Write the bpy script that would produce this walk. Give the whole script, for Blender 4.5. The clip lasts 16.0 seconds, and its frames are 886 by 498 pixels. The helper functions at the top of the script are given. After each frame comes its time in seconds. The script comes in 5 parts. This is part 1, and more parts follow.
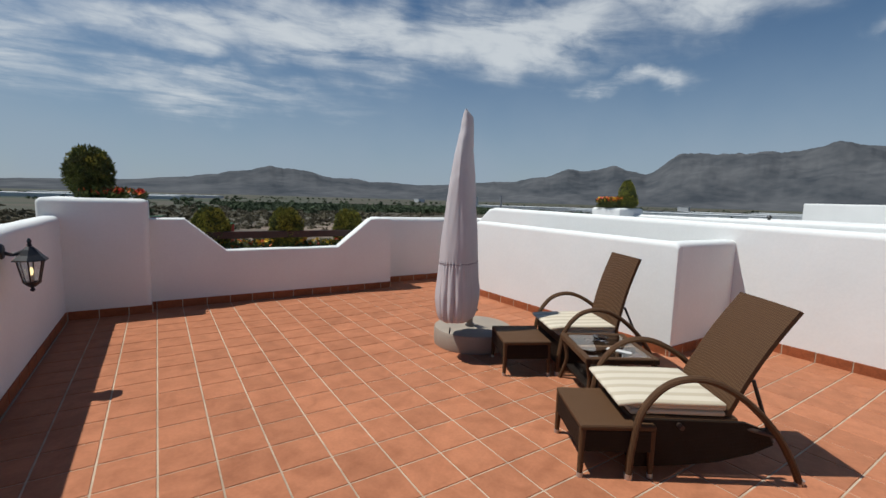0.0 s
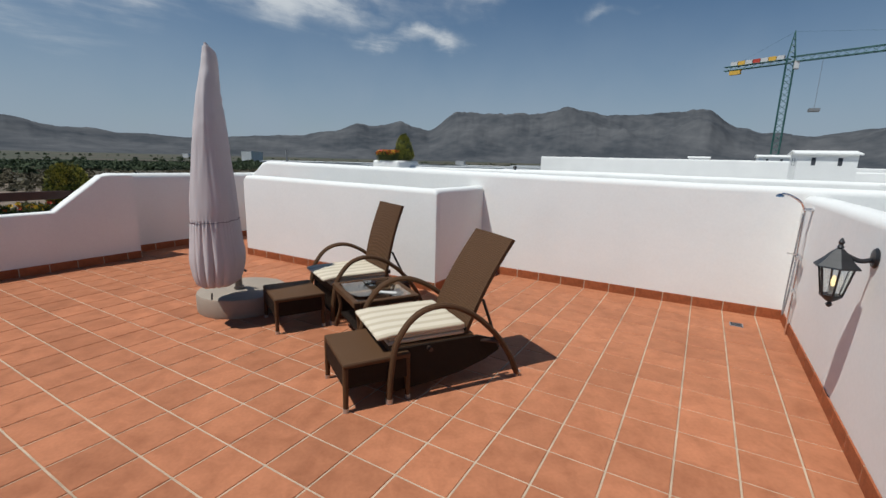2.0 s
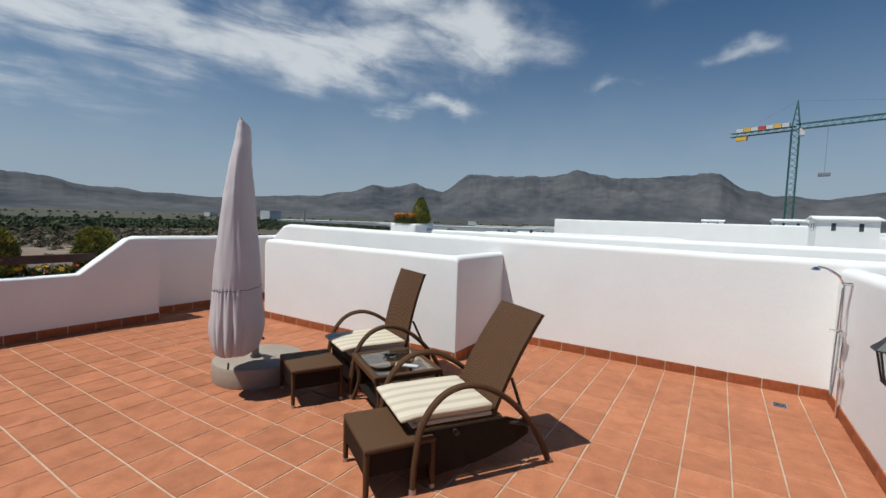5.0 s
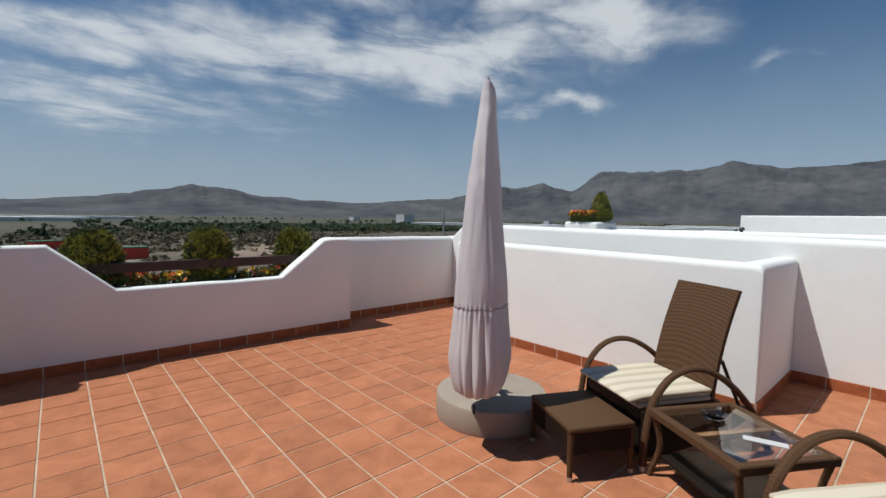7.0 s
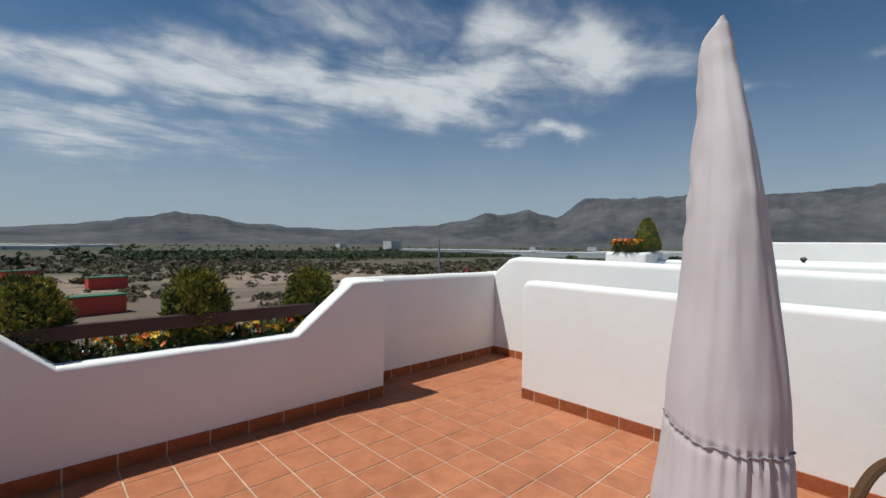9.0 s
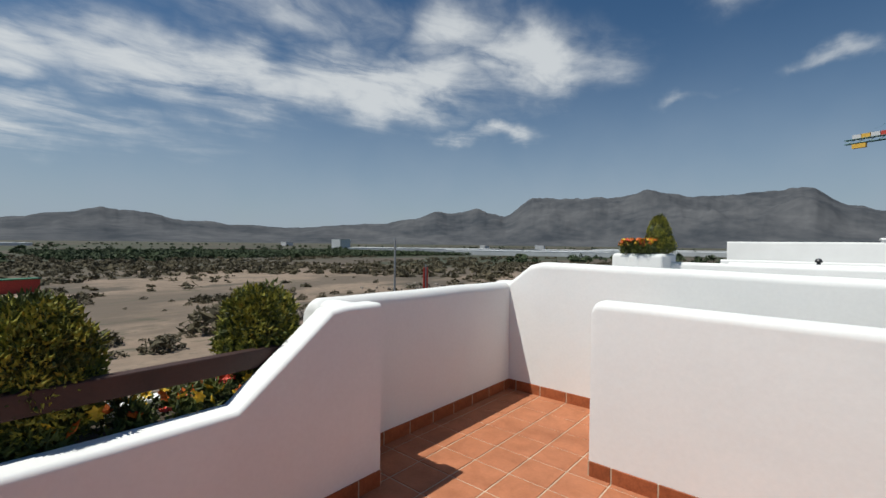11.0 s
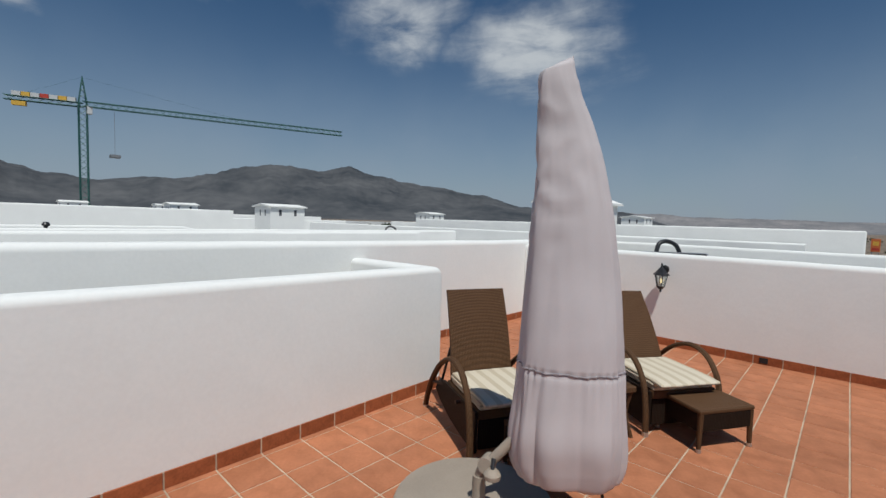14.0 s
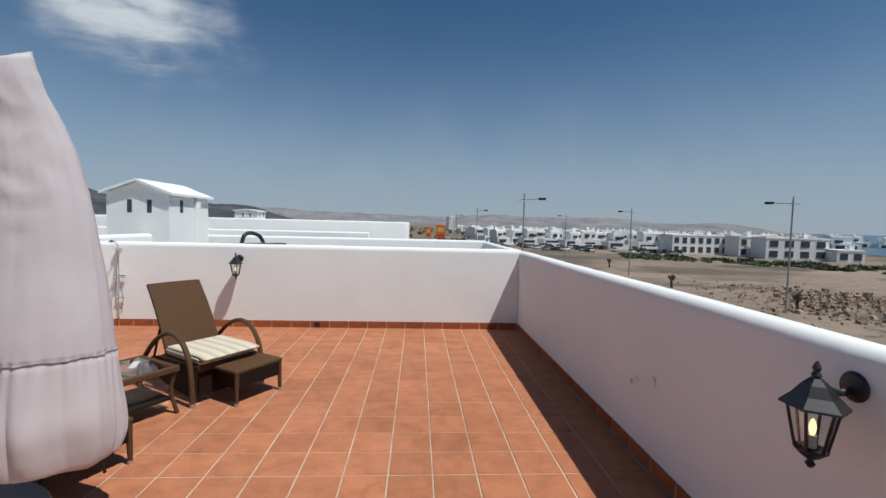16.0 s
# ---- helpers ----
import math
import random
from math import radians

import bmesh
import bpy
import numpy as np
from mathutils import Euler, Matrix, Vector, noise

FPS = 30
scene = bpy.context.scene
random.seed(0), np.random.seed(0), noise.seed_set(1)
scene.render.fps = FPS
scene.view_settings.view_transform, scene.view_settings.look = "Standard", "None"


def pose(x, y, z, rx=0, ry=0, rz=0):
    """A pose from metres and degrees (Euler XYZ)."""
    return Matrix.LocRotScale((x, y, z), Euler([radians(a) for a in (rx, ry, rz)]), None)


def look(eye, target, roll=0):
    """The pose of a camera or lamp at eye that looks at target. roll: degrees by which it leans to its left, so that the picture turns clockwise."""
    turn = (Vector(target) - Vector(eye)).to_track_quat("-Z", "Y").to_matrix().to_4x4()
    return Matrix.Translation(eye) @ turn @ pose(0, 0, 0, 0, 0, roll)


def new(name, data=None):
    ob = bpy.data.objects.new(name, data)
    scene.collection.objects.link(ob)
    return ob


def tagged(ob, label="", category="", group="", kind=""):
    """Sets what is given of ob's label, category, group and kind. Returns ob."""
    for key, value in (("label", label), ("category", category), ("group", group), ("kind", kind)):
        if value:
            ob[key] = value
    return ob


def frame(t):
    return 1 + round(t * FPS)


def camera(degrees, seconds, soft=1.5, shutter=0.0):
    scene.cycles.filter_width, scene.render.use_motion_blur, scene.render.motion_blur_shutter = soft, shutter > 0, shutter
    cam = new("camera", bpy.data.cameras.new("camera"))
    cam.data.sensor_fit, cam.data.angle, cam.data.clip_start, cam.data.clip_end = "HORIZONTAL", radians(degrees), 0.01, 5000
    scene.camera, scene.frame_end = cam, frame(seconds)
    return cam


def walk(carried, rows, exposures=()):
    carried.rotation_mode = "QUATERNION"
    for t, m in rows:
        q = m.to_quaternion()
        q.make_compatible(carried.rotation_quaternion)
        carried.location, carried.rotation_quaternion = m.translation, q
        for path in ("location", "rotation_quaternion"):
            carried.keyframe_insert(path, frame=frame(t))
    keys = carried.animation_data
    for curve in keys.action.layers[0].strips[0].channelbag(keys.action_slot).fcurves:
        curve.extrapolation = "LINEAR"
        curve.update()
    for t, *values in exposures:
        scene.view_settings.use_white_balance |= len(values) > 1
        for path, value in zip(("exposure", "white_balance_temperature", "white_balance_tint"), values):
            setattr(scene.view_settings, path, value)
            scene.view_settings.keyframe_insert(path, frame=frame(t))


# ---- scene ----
cam = camera(90.7, 16.0)
EXPOSURES = [(0, -0.07, 6200, 6), (2.5, -0.16, 6200, 6), (4, -0.14, 6200, 6), (5, -0.04, 6200, 6), (8, -0.04, 6250, 6), (10.5, 0.0, 6400, 6), (12.5, -0.02, 6400, 6), (13.5, -0.26, 6250, 6), (14.5, -0.31, 6200, 6), (15.2, -0.14, 6200, 6), (16, -0.02, 6150, 6)]
PATH = [
    (0, (1.108, 1.072, 1.648), (2.195, 2.736, 1.421), 1.7),
    (0.5, (1.157, 1.013, 1.669), (2.436, 2.522, 1.38), 0.9),
    (1, (1.247, 0.991, 1.609), (2.69, 2.332, 1.265), 0.9),
    (1.5, (1.306, 0.905, 1.605), (2.87, 2.079, 1.188), 0.8),
    (2, (1.301, 0.883, 1.608), (2.993, 1.871, 1.208), 1.5),
    (2.5, (1.295, 0.802, 1.652), (3.098, 1.629, 1.402), 1.4),
    (3, (1.276, 0.769, 1.718), (3.173, 1.403, 1.682), 1.5),
    (3.5, (1.265, 0.761, 1.781), (3.202, 1.245, 1.901), 1.7),
    (4, (1.272, 0.788, 1.797), (3.223, 1.205, 1.932), 2.3),
    (4.5, (1.327, 0.813, 1.74), (3.231, 1.426, 1.757), 2.3),
    (5, (1.316, 1.018, 1.694), (3.006, 2.078, 1.559), 1.9),
    (5.2, (1.253, 1.163, 1.68), (2.847, 2.356, 1.495), 1.8),
    (7.3, (1.574, 2.94, 1.591), (2.887, 4.443, 1.458), 1.0),
    (7.5, (1.613, 3.115, 1.615), (2.927, 4.617, 1.491), 1.2),
    (8, (1.675, 3.545, 1.633), (3.005, 5.035, 1.537), 0.9),
    (10.3, (2.312, 5.371, 1.722), (3.735, 6.776, 1.755), 0.5),
    (10.5, (2.417, 5.565, 1.712), (3.854, 6.956, 1.735), 0.4),
    (11, (2.611, 5.958, 1.697), (4.135, 7.254, 1.671), 0.7),
    (11.5, (2.74, 6.326, 1.725), (4.434, 7.386, 1.656), 1.6),
    (12, (3.023, 6.589, 1.708), (4.895, 7.29, 1.653), 1.0),
    (12.5, (3.072, 6.785, 1.72), (5.068, 6.903, 1.687), 0.9),
    (13, (2.982, 6.846, 1.73), (4.904, 6.295, 1.674), 1.5),
    (13.5, (2.909, 6.863, 1.711), (4.575, 5.76, 1.624), 1.7),
    (14, (2.712, 6.879, 1.731), (4.069, 5.415, 1.602), 1.7),
    (14.5, (2.554, 7.008, 1.735), (3.49, 5.25, 1.554), 1.8),
    (15, (2.31, 7.081, 1.769), (2.84, 5.166, 1.537), 2.3),
    (15.5, (2.021, 7.143, 1.722), (2.221, 5.161, 1.547), 1.6),
    (16, (1.813, 7.2, 1.746), (1.694, 5.207, 1.633), 1.4),
]
walk(cam, [(t, look(eye, target, roll)) for t, eye, target, roll in PATH], exposures=EXPOSURES)

# ---- light: a clear midday sky with thin cirrus, one sun ----
SUN = Vector((-0.505, 0.335, 1.22)).normalized()
SUN_AZ = math.atan2(SUN.x, SUN.y)
SUN_EL = math.asin(SUN.z)


def build_world():
    world = bpy.data.worlds.new("sky")
    scene.world = world
    world.use_nodes = True
    nt = world.node_tree
    nt.nodes.clear()
    N, L = nt.nodes.new, nt.links.new
    out, bg, sky = N("ShaderNodeOutputWorld"), N("ShaderNodeBackground"), N("ShaderNodeTexSky")
    sky.sky_type = "NISHITA"
    sky.sun_disc = False
    sky.sun_elevation, sky.sun_rotation = SUN_EL, SUN_AZ % (2 * math.pi)
    sky.air_density, sky.dust_density, sky.ozone_density, sky.altitude = 1.0, 0.12, 2.2, 0
    bg.inputs["Strength"].default_value = SKY_STRENGTH
    co = N("ShaderNodeTexCoord")
    sep = N("ShaderNodeSeparateXYZ")
    L(co.outputs["Generated"], sep.inputs[0])

    def op(kind, a, b=None, c=None):
        n = N("ShaderNodeMath")
        n.operation = kind
        for k, v in enumerate((a, b, c)):
            if v is None:
                continue
            if isinstance(v, (int, float)):
                n.inputs[k].default_value = v
            else:
                L(v, n.inputs[k])
        return n.outputs[0]

    # the cloud layer: the view direction laid onto a high flat sheet
    up = op("MAXIMUM", sep.outputs["Z"], 0.13)
    sheet = N("ShaderNodeCombineXYZ")
    L(op("DIVIDE", sep.outputs["X"], up), sheet.inputs[0])
    L(op("DIVIDE", sep.outputs["Y"], up), sheet.inputs[1])
    turn = N("ShaderNodeMapping")
    turn.inputs["Rotation"].default_value = (0, 0, radians(35))
    turn.inputs["Scale"].default_value = (0.75, 1.05, 1)
    L(sheet.outputs[0], turn.inputs["Vector"])
    warp = N("ShaderNodeTexNoise")
    warp.inputs["Scale"].default_value, warp.inputs["Detail"].default_value = 1.1, 5
    L(turn.outputs[0], warp.inputs["Vector"])
    mixv = N("ShaderNodeVectorMath")
    mixv.operation = "MULTIPLY_ADD"
    L(warp.outputs["Color"], mixv.inputs[0])
    mixv.inputs[1].default_value = (0.75, 0.75, 0)
    L(turn.outputs[0], mixv.inputs[2])
    wisps = N("ShaderNodeTexNoise")
    wisps.inputs["Scale"].default_value, wisps.inputs["Detail"].default_value, wisps.inputs["Roughness"].default_value = 2.0, 10, 0.60
    L(mixv.outputs[0], wisps.inputs["Vector"])

    # cirrus banks: azimuth and height of the middle, half-widths, thickness
    az = op("ARCTAN2", sep.outputs["X"], sep.outputs["Y"])
    el = op("ARCSINE", sep.outputs["Z"])
    wob = N("ShaderNodeTexNoise")
    wob.inputs["Scale"].default_value, wob.inputs["Detail"].default_value = 7, 6
    L(co.outputs["Generated"], wob.inputs["Vector"])
    wsep = N("ShaderNodeSeparateXYZ")
    L(wob.outputs["Color"], wsep.inputs[0])
    az = op("ADD", az, op("MULTIPLY_ADD", wsep.outputs[0], 0.30, -0.15))
    el = op("ADD", el, op("MULTIPLY_ADD", wsep.outputs[1], 0.16, -0.08))
    total = None
    for a, e, wa, we, much in CLOUDS:
        da = op("DIVIDE", op("SUBTRACT", az, radians(a)), radians(wa))
        de = op("DIVIDE", op("SUBTRACT", el, radians(e)), radians(we))
        d = op("ADD", op("MULTIPLY", da, da), op("MULTIPLY", de, de))
        bank = op("MULTIPLY", op("POWER", 2.718, op("MULTIPLY", d, -1.0)), much)
        total = bank if total is None else op("MAXIMUM", total, bank)
    level = op("ARCSINE", sep.outputs["Z"])
    haze = op("MULTIPLY", op("POWER", 2.718, op("MULTIPLY", op("MULTIPLY", level, level), -17.0)), op("MULTIPLY_ADD", wob.outputs[0], 0.55, 0.56))
    dens = op("MULTIPLY", total, op("MULTIPLY_ADD", wisps.outputs[0], 2.3, -0.42))
    ramp = N("ShaderNodeMapRange")
    ramp.interpolation_type = "SMOOTHSTEP"
    for k, v in ((1, 0.08), (2, 1.0), (3, 0.0), (4, 0.85)):
        ramp.inputs[k].default_value = v
    L(dens, ramp.inputs[0])
    mix = N("ShaderNodeMixRGB")
    L(ramp.outputs[0], mix.inputs[0])
    tone = N("ShaderNodeHueSaturation")
    tone.inputs["Saturation"].default_value = 1.22
    L(sky.outputs[0], tone.inputs["Color"])
    veil = N("ShaderNodeMixRGB")
    veil.use_clamp = False
    L(op("MINIMUM", haze, 0.92), veil.inputs[0])
    L(tone.outputs[0], veil.inputs[1])
    veil.inputs[2].default_value = (5.3, 6.3, 7.7, 1)
    L(veil.outputs[0], mix.inputs[1])
    mix.inputs[2].default_value = (11.6, 11.7, 11.9, 1)
    L(mix.outputs[0], bg.inputs["Color"])
    L(bg.outputs[0], out.inputs["Surface"])


SKY_STRENGTH = 0.060
CLOUDS = (
    (2, 16.5, 15, 3.0, 1.0), (20, 18.5, 16, 4.6, 1.2), (42, 19.5, 15, 4.4, 1.3), (50, 25, 8, 5, 1.05), (61, 22.5, 10, 4.8, 1.3), (54, 13.8, 6, 1.4, 0.95),
    (86, 29, 8, 4.0, 0.95), (79, 17.4, 4, 0.8, 0.55), (90, 17.8, 3.6, 1.1, 0.75), (107, 23, 2.4, 1.2, 0.4), (131, 23.5, 8, 3.2, 0.95),
    (148, 21, 8, 5.0, 1.2), (4, 11, 18, 2.4, 0.8), (-12, 13, 9, 3.6, 0.8), (213, 18, 4.5, 1.0, 1.1), (191, 7.6, 4, 0.5, 0.6), (184, 8.2, 3, 0.5, 0.55), (227, 9, 14, 2.2, 0.5), (30, 27, 14, 4, 0.8),
)
build_world()
sun_data = bpy.data.lights.new("sun", "SUN")
sun_data.energy, sun_data.angle, sun_data.color = 4.6, radians(0.55), (1.0, 0.955, 0.89)
sun = new("sun", sun_data)
sun.matrix_world = look(SUN * 50, (0, 0, 0))


# ---- materials ----
def mat(name, color, rough=0.8, metal=0.0, var=0.12, scale=6.0, fine=60.0, bump=0.2, bump_scale=None, dist=0.01, random=0.0, second=None, transmission=0.0, alpha=None, coat=0.0, spec=0.5):
    """A surface with two scales of variation in colour and a fine relief."""
    m = bpy.data.materials.new(name)
    m.use_nodes = True
    nt = m.node_tree
    N, L = nt.nodes.new, nt.links.new
    b = nt.nodes["Principled BSDF"]
    b.inputs["Roughness"].default_value, b.inputs["Metallic"].default_value = rough, metal
    b.inputs["Transmission Weight"].default_value = transmission
    b.inputs["Coat Weight"].default_value = coat
    b.inputs["Specular IOR Level"].default_value = spec
    co = N("ShaderNodeTexCoord")
    big, small = N("ShaderNodeTexNoise"), N("ShaderNodeTexNoise")
    for n, s, d in ((big, scale, 4), (small, fine, 6)):
        n.inputs["Scale"].default_value, n.inputs["Detail"].default_value = s, d
        L(co.outputs["Object"], n.inputs["Vector"])
    ramp = N("ShaderNodeValToRGB")
    dark = second or tuple(c * (1 - 2 * var) for c in color)
    light = tuple(min(1, c * (1 + var)) for c in color)
    ramp.color_ramp.elements[0].color, ramp.color_ramp.elements[0].position = (*dark, 1), 0.32
    ramp.color_ramp.elements[1].color, ramp.color_ramp.elements[1].position = (*light, 1), 0.68
    add = N("ShaderNodeMath")
    add.operation = "MULTIPLY_ADD"
    L(small.outputs[0], add.inputs[0])
    add.inputs[1].default_value = 0.45
    half = N("ShaderNodeMath")
    half.operation = "MULTIPLY_ADD"
    L(big.outputs[0], half.inputs[0])
    half.inputs[1].default_value, half.inputs[2].default_value = 0.75, -0.1
    L(half.outputs[0], add.inputs[2])
    L(add.outputs[0], ramp.inputs[0])
    col = ramp.outputs[0]
    if random:
        info, hsv = N("ShaderNodeObjectInfo"), N("ShaderNodeHueSaturation")
        rng = N("ShaderNodeMapRange")
        rng.inputs[3].default_value, rng.inputs[4].default_value = 1 - random, 1 + random
        L(info.outputs["Random"], rng.inputs[0])
        L(rng.outputs[0], hsv.inputs["Value"])
        L(col, hsv.inputs["Color"])
        col = hsv.outputs[0]
    L(col, b.inputs["Base Color"])
    if bump:
        bp = N("ShaderNodeBump")
        bp.inputs["Strength"].default_value, bp.inputs["Distance"].default_value = bump, dist
        src = small
        if bump_scale:
            src = N("ShaderNodeTexNoise")
            src.inputs["Scale"].default_value, src.inputs["Detail"].default_value = bump_scale, 6
            L(co.outputs["Object"], src.inputs["Vector"])
        L(src.outputs[0], bp.inputs["Height"])
        L(bp.outputs[0], b.inputs["Normal"])
    return m


def banded(name, a, b_, scale, axis="X", rough=0.85, sharp=0.5, bump=0.1):
    """Cloth in even stripes."""
    m = mat(name, a, rough, var=0.05, scale=8, fine=250, bump=bump, dist=0.002)
    nt = m.node_tree
    N, L = nt.nodes.new, nt.links.new
    w = N("ShaderNodeTexWave")
    w.wave_type, w.bands_direction, w.wave_profile = "BANDS", axis, "SIN"
    w.inputs["Scale"].default_value, w.inputs["Distortion"].default_value = scale, 0.3
    co = N("ShaderNodeTexCoord")
    L(co.outputs["Object"], w.inputs["Vector"])
    r = N("ShaderNodeValToRGB")
    r.color_ramp.elements[0].position, r.color_ramp.elements[1].position = sharp - 0.05, sharp + 0.05
    r.color_ramp.elements[0].color, r.color_ramp.elements[1].color = (*a, 1), (*b_, 1)
    L(w.outputs[0], r.inputs[0])
    L(r.outputs[0], nt.nodes["Principled BSDF"].inputs["Base Color"])
    return m


def woven(name, color, dark, scale):
    """Wicker: two crossing waves give strand relief and colour."""
    m = mat(name, color, 0.65, var=0.15, scale=9, fine=120, bump=0)
    m.node_tree.nodes["Principled BSDF"].inputs["Specular IOR Level"].default_value = 0.18
    nt = m.node_tree
    N, L = nt.nodes.new, nt.links.new
    b = nt.nodes["Principled BSDF"]
    co = N("ShaderNodeTexCoord")
    waves = []
    for axis, k in (("X", 1.0), ("Y", 0.62), ("Z", 1.0)):
        w = N("ShaderNodeTexWave")
        w.wave_type, w.bands_direction = "BANDS", axis
        w.inputs["Scale"].default_value, w.inputs["Distortion"].default_value = scale * k, 0.6
        L(co.outputs["Object"], w.inputs["Vector"])
        waves.append(w.outputs[0])
    mul = N("ShaderNodeMath")
    mul.operation = "MULTIPLY"
    L(waves[0], mul.inputs[0])
    L(waves[1], mul.inputs[1])
    mx = N("ShaderNodeMath")
    mx.operation = "MULTIPLY_ADD"
    L(waves[2], mx.inputs[0])
    mx.inputs[1].default_value = 0.4
    L(mul.outputs[0], mx.inputs[2])
    r = N("ShaderNodeValToRGB")
    r.color_ramp.elements[0].color, r.color_ramp.elements[1].color = (*dark, 1), (*color, 1)
    r.color_ramp.elements[0].position, r.color_ramp.elements[1].position = 0.1, 0.6
    L(mx.outputs[0], r.inputs[0])
    L(r.outputs[0], b.inputs["Base Color"])
    bp = N("ShaderNodeBump")
    bp.inputs["Strength"].default_value, bp.inputs["Distance"].default_value = 0.7, 0.004
    L(mx.outputs[0], bp.inputs["Height"])
    L(bp.outputs[0], b.inputs["Normal"])
    return m


M_WHITE = mat("white_stucco", (0.775, 0.775, 0.752), 0.9, var=0.022, scale=1.3, fine=35, bump=0.16, bump_scale=6, dist=0.02, spec=0.2)
M_TILE = mat("terracotta_tile", (0.450, 0.180, 0.092), 0.55, var=0.07, scale=6, fine=45, bump=0.12, dist=0.004, random=0.11, spec=0.12)
M_SKIRT = mat("terracotta_skirting", (0.345, 0.108, 0.046), 0.5, var=0.15, scale=7, fine=60, bump=0.12, dist=0.004, random=0.12, spec=0.12)
M_GROUT = mat("cream_grout", (0.52, 0.41, 0.30), 0.95, var=0.12, scale=5, fine=80, bump=0.2, spec=0.1)
M_WICKER = woven("brown_wicker", (0.112, 0.058, 0.027), (0.062, 0.031, 0.015), 36)
# the same wicker, blackened for the shade under seats and tops
M_WICKER_SHADE = woven("wicker_in_shade", (0.017, 0.009, 0.005), (0.007, 0.004, 0.002), 36)
M_CUSHION = banded("striped_cushion_cloth", (0.62, 0.55, 0.43), (0.50, 0.425, 0.31), 2.75, "Y", sharp=0.62)
M_COVER = mat("pale_lilac_cover_cloth", (0.535, 0.49, 0.495), 0.8, var=0.04, scale=3, fine=300, bump=0.10, bump_scale=5, dist=0.015, spec=0.25)
M_SEAM = mat("cover_seam", (0.24, 0.21, 0.22), 0.8, bump=0)
M_BASE = mat("grey_resin", (0.325, 0.27, 0.215), 0.7, var=0.06, scale=4, fine=90, bump=0.12)
M_BLACK = mat("black_painted_metal", (0.018, 0.018, 0.02), 0.42, var=0.15, scale=20, fine=150, bump=0.1, dist=0.002)
M_CHROME = mat("chrome", (0.75, 0.75, 0.76), 0.16, 1.0, var=0.03, bump=0)
M_FOOT = mat("pale_metal_foot", (0.55, 0.5, 0.45), 0.4, 0.7, bump=0)
M_BROWN_METAL = mat("dark_bronze_metal", (0.05, 0.03, 0.022), 0.5, 0.3, bump=0)
M_WOOD = mat("dark_red_brown_wood", (0.040, 0.014, 0.009), 0.65, var=0.2, scale=5, fine=60, bump=0.2, dist=0.004)
M_SOIL = mat("soil", (0.06, 0.045, 0.03), 0.95, bump=0.5)
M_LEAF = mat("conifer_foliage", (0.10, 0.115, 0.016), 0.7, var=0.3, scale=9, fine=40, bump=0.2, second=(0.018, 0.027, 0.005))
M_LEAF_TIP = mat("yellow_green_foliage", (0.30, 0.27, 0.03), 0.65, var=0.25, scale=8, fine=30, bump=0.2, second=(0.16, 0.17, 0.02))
M_FLOWER_O = mat("orange_petals", (0.75, 0.17, 0.02), 0.6, var=0.2, bump=0)
M_FLOWER_Y = mat("yellow_petals", (0.75, 0.48, 0.03), 0.6, var=0.2, bump=0)
M_FLOWER_R = mat("red_petals", (0.6, 0.05, 0.02), 0.6, var=0.2, bump=0)
M_BARK = mat("bark", (0.09, 0.06, 0.04), 0.9, bump=0.4)
M_DARKSLOT = mat("shaded_opening", (0.05, 0.055, 0.065), 0.9, bump=0)
M_PANEL = mat("solar_collector_sheet", (0.035, 0.037, 0.042), 0.6, var=0.06, scale=3, fine=200, bump=0.1, dist=0.002, spec=0.12)
M_ALU = mat("aluminium", (0.55, 0.56, 0.57), 0.4, 0.8, bump=0)
M_CRANE = mat("green_crane_steel", (0.03, 0.11, 0.10), 0.5, bump=0)
M_YELLOW = mat("yellow_panel", (0.7, 0.42, 0.06), 0.6, bump=0)
M_BOARD = mat("orange_board", (0.62, 0.16, 0.04), 0.6, bump=0)
M_RED = mat("red_paint", (0.5, 0.05, 0.03), 0.6, bump=0)
M_GREENBOX = mat("green_paint", (0.04, 0.14, 0.07), 0.6, bump=0)
M_GREY = mat("galvanised_steel", (0.32, 0.33, 0.34), 0.5, 0.5, bump=0)
M_ROOFSLAB = mat("roof_coating", (0.55, 0.54, 0.52), 0.9, var=0.06, scale=0.6, fine=20, bump=0.1)
M_WATER = mat("sea", (0.05, 0.105, 0.15), 0.28, var=0.1, scale=0.01, fine=0.3, bump=0.2, dist=0.3)
# rock and scrub, tinted blue-grey for the haze in front of them
M_HAZED_ROCK = mat("hazed_scrub_rock", (0.092, 0.094, 0.098), 0.95, var=0.2, scale=0.003, fine=0.014, bump=0.25, bump_scale=0.009, dist=20.0, second=(0.046, 0.052, 0.060), spec=0.05)
# lighter copy of the mountain rock: distance haze put into the base colour
M_HAZED_HILL = mat("hazed_hillside", (0.21, 0.20, 0.20), 0.95, var=0.2, scale=0.006, fine=0.04, bump=0.5, bump_scale=0.012, dist=15.0, second=(0.14, 0.145, 0.155), spec=0.05)
M_SCRUB = mat("dry_scrub", (0.092, 0.075, 0.040), 0.9, var=0.3, scale=0.3, fine=3, bump=0.3, second=(0.045, 0.040, 0.023))
M_ORCHARD = mat("orchard_green", (0.045, 0.065, 0.025), 0.9, var=0.3, scale=0.1, fine=2, bump=0.3, second=(0.022, 0.034, 0.015))
M_DEBRIS = mat("grey_debris", (0.30, 0.26, 0.22), 0.95, var=0.3, scale=0.8, fine=8, bump=0.4, second=(0.09, 0.075, 0.065), spec=0.1)
